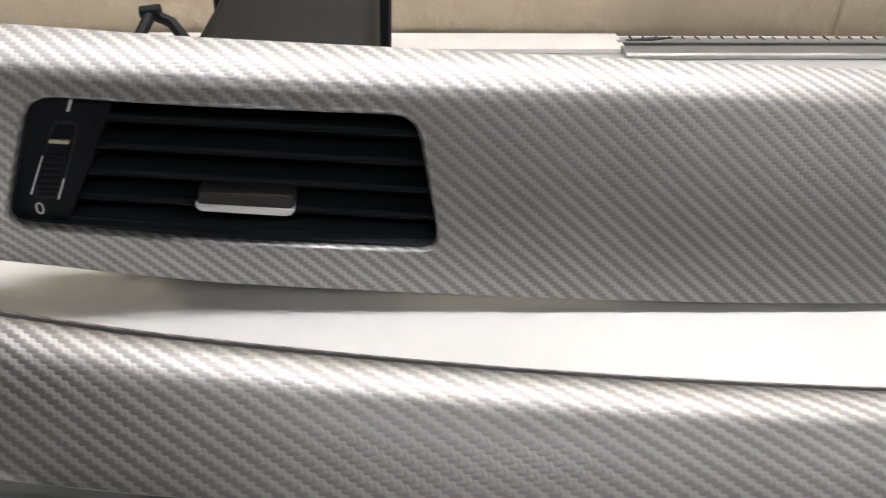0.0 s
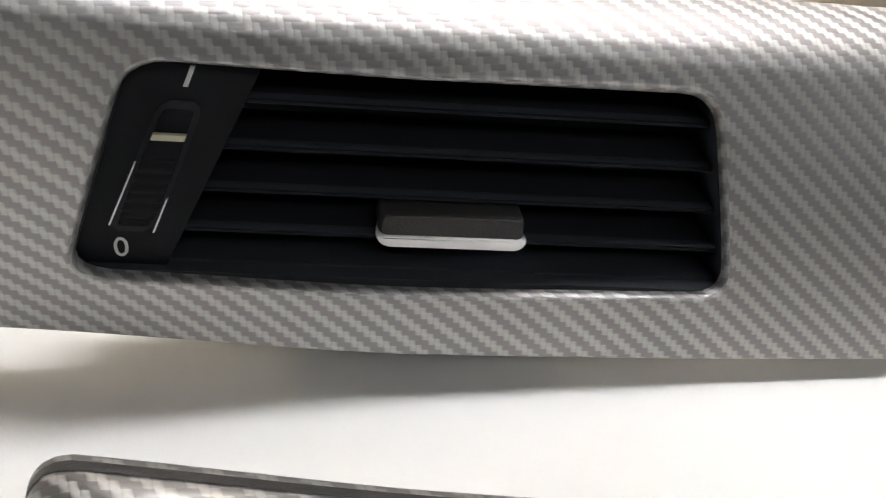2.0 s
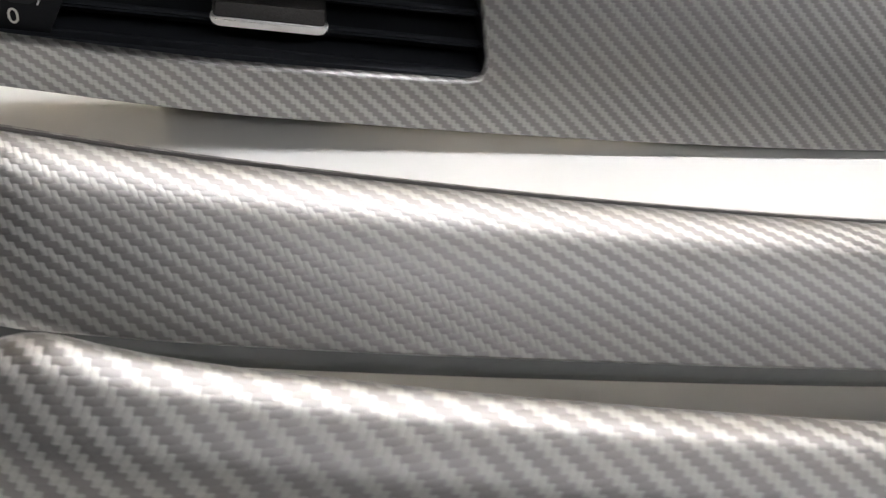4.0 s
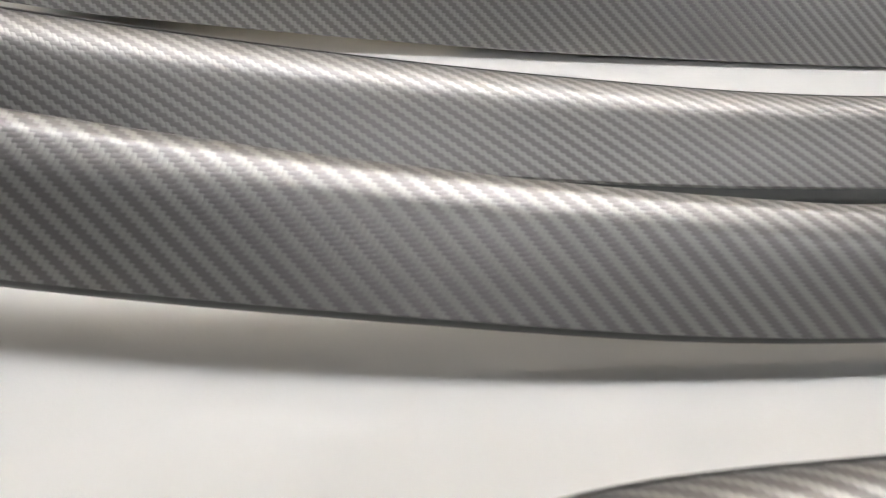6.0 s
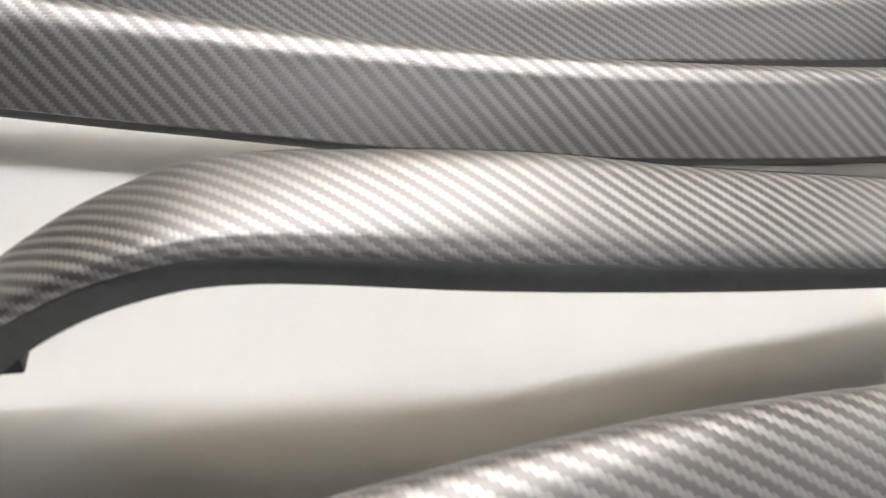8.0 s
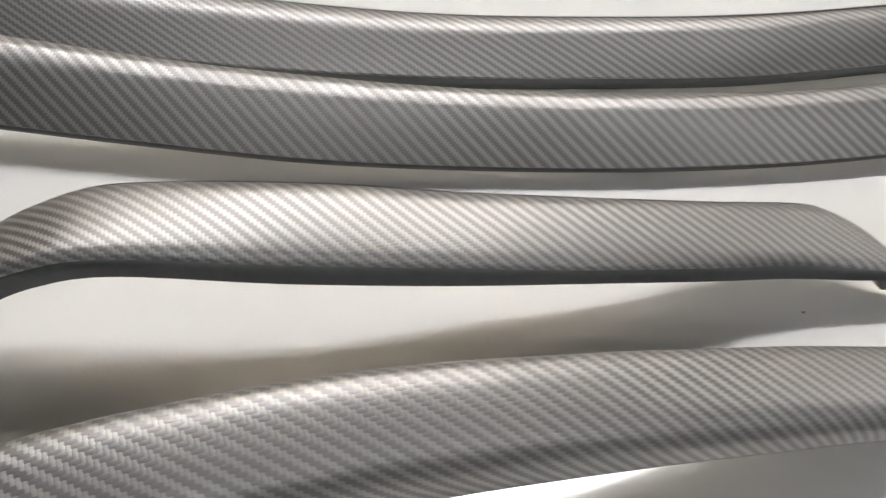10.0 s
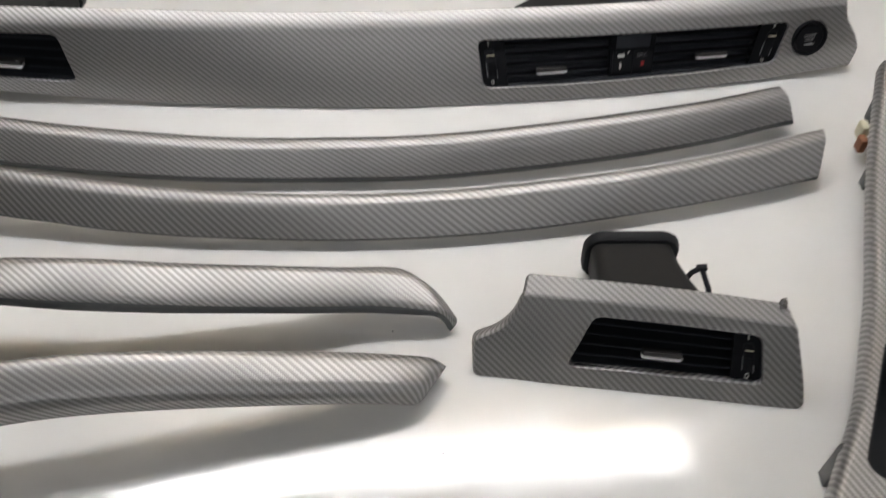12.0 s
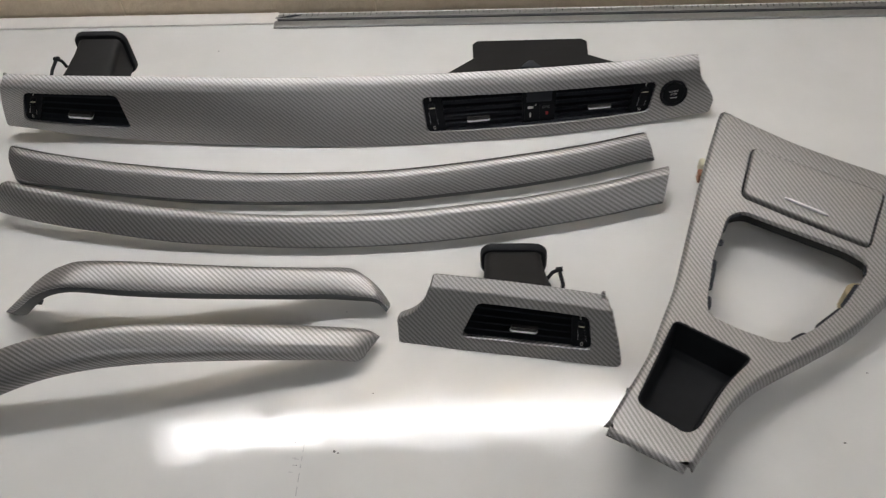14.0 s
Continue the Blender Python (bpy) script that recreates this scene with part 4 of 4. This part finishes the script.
handle_thing("arched silver carbon-look door pull handle standing on its feet", H1_BACK, H1_CREASE, H1_FRONT, [(-0.334, 0.006, 0.042)], 0.0048, -9, (0.25, 0.07), 0.02, 1.16, True)
H2_BACK = [(-0.4700, -0.162, 0.004), (-0.4500, -0.140, 0.022), (-0.4100, -0.110, 0.042), (-0.3600, -0.086, 0.062), (-0.3000, -0.072, 0.079), (-0.2400, -0.062, 0.084), (-0.1800, -0.052, 0.080), (-0.1000, -0.039, 0.065), (-0.0200, -0.027, 0.046), (0.0300, -0.022, 0.035), (0.0600, -0.0195, 0.0275), (0.0720, -0.0190, 0.0225), (0.0820, -0.0215, 0.0150)]
H2_CREASE = [(-0.4620, -0.182, 0.010), (-0.4380, -0.170, 0.022), (-0.4000, -0.150, 0.038), (-0.3500, -0.127, 0.056), (-0.2900, -0.108, 0.070), (-0.2300, -0.095, 0.073), (-0.1700, -0.085, 0.067), (-0.0950, -0.074, 0.056), (-0.0200, -0.065, 0.044), (0.0300, -0.060, 0.034), (0.0560, -0.0560, 0.0258), (0.0640, -0.0500, 0.0200), (0.0700, -0.0400, 0.0130)]
H2_FRONT = [(-0.4580, -0.184, 0.001), (-0.4340, -0.175, 0.010), (-0.3960, -0.158, 0.025), (-0.3460, -0.135, 0.043), (-0.2860, -0.115, 0.057), (-0.2260, -0.101, 0.061), (-0.1660, -0.089, 0.055), (-0.0920, -0.079, 0.046), (-0.0180, -0.070, 0.035), (0.0260, -0.064, 0.026), (0.0520, -0.0590, 0.0155), (0.0590, -0.0530, 0.0080), (0.0640, -0.0440, 0.001)]
handle_thing("arched silver carbon-look door pull handle casting a long shadow", H2_BACK, H2_CREASE, H2_FRONT, [], 0.002, -3, (0.65, 0.26), 0.35, 1.0, False)


# ---- driver's vent trim ----
DV_LOW = [(0.095, -0.0205, 0.001), (0.18, -0.0310, 0.001), (0.27, -0.0415, 0.001), (0.37, -0.0525, 0.001)]
DV_TOP = [(0.095, 0.0345, 0.066), (0.18, 0.0240, 0.0685), (0.27, 0.0120, 0.068), (0.37, -0.0030, 0.066)]
DV_V = 0.090


def dv_place(x, v):
    f = v / DV_V
    low, top = curve_at(DV_LOW, x), curve_at(DV_TOP, x)
    crease = top - np.array([0.0160, 0.0047])
    k = 0.80
    if f <= k - 0.022:
        p = low + (crease - low) * f / k - np.array([0.002, 0.0]) * math.sin(math.pi * f / k)
    elif f >= k + 0.022:
        p = crease + (top - crease) * (f - k) / (1 - k)
    else:
        ua, ub = (k - 0.022) / k, 0.022 / (1 - k)
        a = low + (crease - low) * ua - np.array([0.002, 0.0]) * math.sin(math.pi * ua)
        b = crease + (top - crease) * ub
        u = (f - k + 0.022) / 0.044
        p = (1 - u) ** 2 * a + 2 * u * (1 - u) * crease + u * u * b
    return (x, p[0], p[1])


driver = thing("driver_vent_trim", "short silver carbon-look dashboard trim with a louvre vent", "car trim")
DVH = [(0.1780, 0.0180), (0.3265, 0.0200), (0.3225, 0.0600), (0.1975, 0.0600)]
dv_outline = [(0.1060, 0.0), (0.3585, 0.0), (0.3555, 0.020), (0.3470, 0.060), (0.3405, 0.0898), (0.1480, 0.0898), (0.1455, 0.076), (0.1380, 0.055), (0.1240, 0.040), (0.1050, 0.031)]
part("fascia", sheet(with_normal(dv_place), rounded(dv_outline, [0.003, 0.006, 0.01, 0.01, 0.003, 0.002, 0.008, 0.012, 0.012, 0.004], 0.008), [grown(DVH, 0.007)],
                     np.arange(0.112, 0.355, 0.008), (0.01, 0.02, 0.03, 0.04, 0.05, 0.060, 0.0680, 0.0700, 0.0710, 0.0716, 0.0722, 0.0732, 0.0745, 0.083),
                     rim=((0.0012, 0.0006), (0.0026, 0.0022), (0.0032, 0.0055), (0.0032, 0.014)), hole_rim=((0.0008, -0.0006), (0.0016, -0.0005), (0.0024, 0.0008), (0.0026, 0.008))), WRAP, driver, "silver carbon-look vinyl wrap", auto=80)


def on_dv(q, back=0.001):
    p, n = normal_of(dv_place, *q)
    return p - n * back


where = vent_space(*[on_dv(q) for q in DVH])
insert = part("driver_vent", slab(where, 0.0, 1.0, -0.06, 0.02, 0.006, 0.012), DEEP, driver, "black louvre vent")
vent_box(where, insert)
wheel_plate(where, insert, 0.845, 1.0, glint=STEEL)
louvres(where, insert, 0.0, 0.845, (0.80, 0.585, 0.375, 0.17))
grip(where, insert, 0.355, 0.575, 0.34, 0.085)
side_duct(driver, 0.239, 0.018, 0.083, 0.034, 0.027, 0.070, 0.052, 0.042, -1, 0.0, 0.018, 0.016)
upturned_tab(driver, 0.3384, -0.0010, 0.056, 0.0735, 0.0048, 0.0050)


# ---- centre console trim ----
def console_z(x, y):
    """Height of the saddle-shaped upper surface, by the distance along its axis."""
    s = (x - 0.368) * 0.51 + (y + 0.178) * 0.86
    return float(curve_at([(-0.10, 0.070), (0.0, 0.0645), (0.08, 0.0570), (0.16, 0.0475), (0.25, 0.0435), (0.34, 0.0470), (0.42, 0.0565), (0.50, 0.0655), (0.60, 0.074)], s)[0])


def console_place(x, y):
    return (x, y, console_z(x, y))


console = thing("centre_console_trim", "silver carbon-look centre console panel with storage tray and closed lid", "car trim")
con_outline = [(0.3280, -0.1600), (0.4050, -0.2050), (0.4420, -0.1500), (0.4680, -0.1170), (0.4960, -0.0930), (0.5530, -0.0600), (0.6110, -0.0260), (0.6560, 0.0150), (0.7150, 0.0620),
               (0.7900, 0.1250), (0.7000, 0.1880), (0.6440, 0.2190), (0.5960, 0.2490), (0.5500, 0.2840), (0.5180, 0.3110), (0.5000, 0.2620), (0.4800, 0.2060), (0.4530, 0.1180), (0.4300, 0.0420), (0.3850, -0.0660)]
GEAR = [(0.5000, 0.1370), (0.5200, 0.1440), (0.6300, 0.0815), (0.6465, 0.0660), (0.6455, 0.0520), (0.6100, 0.0060), (0.5700, -0.0260), (0.5300, -0.0480), (0.4840, -0.0280), (0.4600, -0.0120), (0.4555, 0.0000), (0.4590, 0.0200), (0.4720, 0.0700)]
CUP = [(0.4175, -0.0150), (0.4960, -0.0660), (0.4600, -0.1020), (0.4230, -0.1570), (0.4080, -0.1640), (0.3610, -0.1290)]
LID = [(0.5440, 0.2430), (0.5180, 0.1640), (0.6530, 0.0790), (0.6900, 0.1600)]


def pulled_in(p, by):
    return [tuple(q - w * by) for q, w in zip(np.array(p), outline_normals(p, True))]


part("panel", sheet(with_normal(console_place), pulled_in(rounded(con_outline, [0.004, 0.004] + [0.03] * 7 + [0.01] + [0.03] * 4 + [0.006] + [0.03] * 5, 0.010), 0.005),
                    [rounded(GEAR, 0.012), rounded(CUP, [0.012, 0.012, 0.03, 0.012, 0.012, 0.012]), rounded(LID, 0.012)],
                    np.arange(0.34, 0.79, 0.01), np.arange(-0.19, 0.31, 0.01),
                    rim=((0.0020, 0.0007), (0.0042, 0.0026), (0.0058, 0.0060), (0.0066, 0.0110), (0.0068, 0.020)), hole_rim=((0.0008, 0.0004), (0.0014, 0.0016), (0.0016, 0.006)), turn=20.0, rim_scale=lambda q: 0.3 if (q[0] - 0.368) * 0.51 + (q[1] + 0.178) * 0.86 < 0.006 else 1.0), WRAP, console, "silver carbon-look vinyl wrap")


def shrunk(pts, by):
    p = rounded(pts, 0.012, 0.006)
    return [tuple(q - w * by) for q, w in zip(np.array(p), outline_normals(p, True))]


# black sheet under the lid makes the shade of the gap
part("lid_gap", sheet(with_normal(lambda x, y: (x, y, console_z(x, y) - 0.006)), rounded(LID, 0.012), [], np.arange(0.52, 0.7, 0.03), np.arange(0.08, 0.25, 0.03)), DEEP, console, "dark sheet for the shaded gap round the lid")
lid = part("ashtray_lid", sheet(with_normal(lambda x, y: (x, y, console_z(x, y) + 0.0042)), shrunk(LID, 0.0068), [], np.arange(0.52, 0.7, 0.01), np.arange(0.08, 0.25, 0.01),
                                rim=((0.0014, 0.0005), (0.0026, 0.0016), (0.0034, 0.0032), (0.0037, 0.010)), turn=22.0), WRAP, console, "closed wrapped lid", auto=80)
bar = [(x, y, console_z(x, y) + 0.0054) for x, y in [(0.5690 + 0.0450 * s, 0.1555 - 0.0290 * s) for s in np.linspace(0, 1, 8)]]
part("lid_bar", rod(bar, 0.0019, 8, taper=(0.5, 1, 1, 1, 1, 1, 1, 0.5)), CHROME, lid, "slim satin chrome bar")


def gear_wall():
    """Dark moulded wall round the inside of the gear opening."""
    ring = rounded(GEAR, 0.012, 0.006)
    nrm = outline_normals(ring, True)
    return loft([[(q[0] + w[0] * out, q[1] + w[1] * out, console_z(q[0], q[1]) - depth) for q, w in zip(ring, nrm)]
                 for out, depth in ((0.0012, 0.004), (0.0006, 0.005), (0.0022, 0.021), (0.0045, 0.021), (0.0045, 0.004))], closed=True)


part("gear_surround", gear_wall(), DUCT, console, "dark moulded wall round the gear opening")


def tray():
    ring = rounded(CUP, [0.012, 0.012, 0.03, 0.012, 0.012, 0.012], 0.006)
    nrm = outline_normals(ring, False)
    mid = np.mean(np.array(ring), axis=0)
    rows = []
    for inset, draw, depth in ((-0.0005, 0, 0.0010), (0.0010, 0, 0.0004), (0.0026, 0, 0.0016), (0.0034, 0.02, 0.010), (0.0040, 0.07, 0.034), (0.0040, 0.10, 0.040), (0.0040, 0.16, 0.0425), (0.0040, 0.24, 0.043)):
        rows.append([(*(q + w * inset + (mid - q) * draw), console_z(q[0], q[1]) - depth) for q, w in zip(ring, nrm)])
    bm = loft(rows, closed=True)
    floor_ring = [v for v in bm.verts][-len(ring):]
    bm.faces.new(floor_ring)
    return bm


part("storage_tray", tray(), SOFT_BLACK, console, "black rubber-lined storage tray")


def skirt(a, b, z0, z1, t=0.003):
    """A short vertical rib under the panel between two plan points."""
    d = np.array(b) - np.array(a)
    n = np.array([-d[1], d[0]]) / (np.linalg.norm(d) + 1e-9) * t / 2
    rows = [[(*(np.array(a) + n), z0), (*(np.array(a) - n), z0), (*(np.array(a) - n), z1), (*(np.array(a) + n), z1)],
            [(*(np.array(b) + n), z0), (*(np.array(b) - n), z0), (*(np.array(b) - n), z1), (*(np.array(b) + n), z1)]]
    return loft(rows, closed=True, caps=True)


def flat_tab(a, b, wide, under=0.0035, t=0.0025):
    """A flat snap tab that reaches from under the panel's edge (a to b) into the opening, with softened ends."""
    a, b = np.array(a), np.array(b)
    d = (b - a) / np.linalg.norm(b - a)
    n = np.array([-d[1], d[0]]) if np.array([-d[1], d[0]]) @ (np.array([0.548, 0.045]) - a) > 0 else np.array([d[1], -d[0]])
    plan = [a - n * 0.004, a + n * wide * 0.55, a + d * 0.002 + n * wide * 0.9, a + d * 0.004 + n * wide, b - d * 0.004 + n * wide, b - d * 0.002 + n * wide * 0.9, b + n * wide * 0.55, b - n * 0.004]
    return loft([[(*q, console_z(*q) - under - k) for q in plan] for k in (0.0, t)], closed=True, caps=True)


for a, b, wide in (((0.4735, 0.0740), (0.4610, 0.0300), 0.0060), ((0.4595, 0.0200), (0.4560, 0.0010), 0.0050), ((0.4862, 0.1040), (0.4832, 0.0960), 0.0062), ((0.4995, 0.1360), (0.4905, 0.1150), 0.0040),
                   ((0.5200, 0.1442), (0.5020, 0.1375), 0.0030), ((0.6320, 0.0340), (0.6080, 0.0035), 0.0060), ((0.6060, 0.0020), (0.5720, -0.0245), 0.0050), ((0.5600, -0.0320), (0.5420, -0.0420), 0.0055), ((0.6470, 0.0640), (0.6400, 0.0450), 0.0025)):
    part("edge_tab", flat_tab(a, b, wide), DEEP, console, "black plastic snap tab")
for a, b in (((0.3320, -0.1600), (0.3480, -0.1680)), ((0.3600, -0.1750), (0.3880, -0.1900)), ((0.3930, -0.1930), (0.4030, -0.1970))):
    part("end_tab", skirt(a, b, console_z(*a) - 0.014, console_z(*a) - 0.003, 0.004), GREYBACK, console, "grey plastic end tab")
for q in ((0.363, -0.110), (0.453, -0.118), (0.520, 0.285), (0.74, 0.13), (0.485, 0.19)):
    part("support_post", box((q[0] - 0.006, q[1] - 0.006, 0.0003), (q[0] + 0.006, q[1] + 0.006, console_z(*q) - 0.012), 0.001), GREYBACK, console, "grey plastic mounting post")
part("screw_boss", rod([(0.6330, 0.0330, 0.0003), (0.6330, 0.0330, 0.030)], 0.014, 16), TAN, console, "tan foam-covered boss")
clip = part("side_clip", box((0.4845, 0.2350, 0.016), (0.4930, 0.2500, 0.034), 0.003), CREAM, console, "cream plastic side clip")
part("clip_foot", box((0.4815, 0.2230, 0.012), (0.4890, 0.2350, 0.028), 0.002), ORANGE, clip, "brownish orange clip foot")

# ---- painted block wall ----
def block_mesh(w, h, d):
    bm = box((-w / 2, -d, -h / 2), (w / 2, 0.0, h / 2), 0.0025, 2)
    me = bpy.data.meshes.new("block")
    for f in bm.faces:
        f.smooth = True
    bm.to_mesh(me)
    bm.free()
    me.materials.append(WALL)
    return me


BW, BH = 0.440, 0.215
BLOCK = block_mesh(BW - 0.004, BH - 0.004, 0.007)
for row in range(12):
    z = -0.90 + BH / 2 + row * BH
    if z + BH / 2 > 1.70:
        break
    shift = 0.0 if row % 2 == 0 else BW / 2
    for col in range(-6, 10):
        x = 0.012 + BW / 2 + col * BW + shift - (BW / 2 if row % 2 else 0) * 2 + (0.0)
        if -2.37 < x < 3.57:
            ob = new("block", BLOCK)
            ob.parent = wall_north
            ob.location = (x, WALL_Y + 0.0085, z)
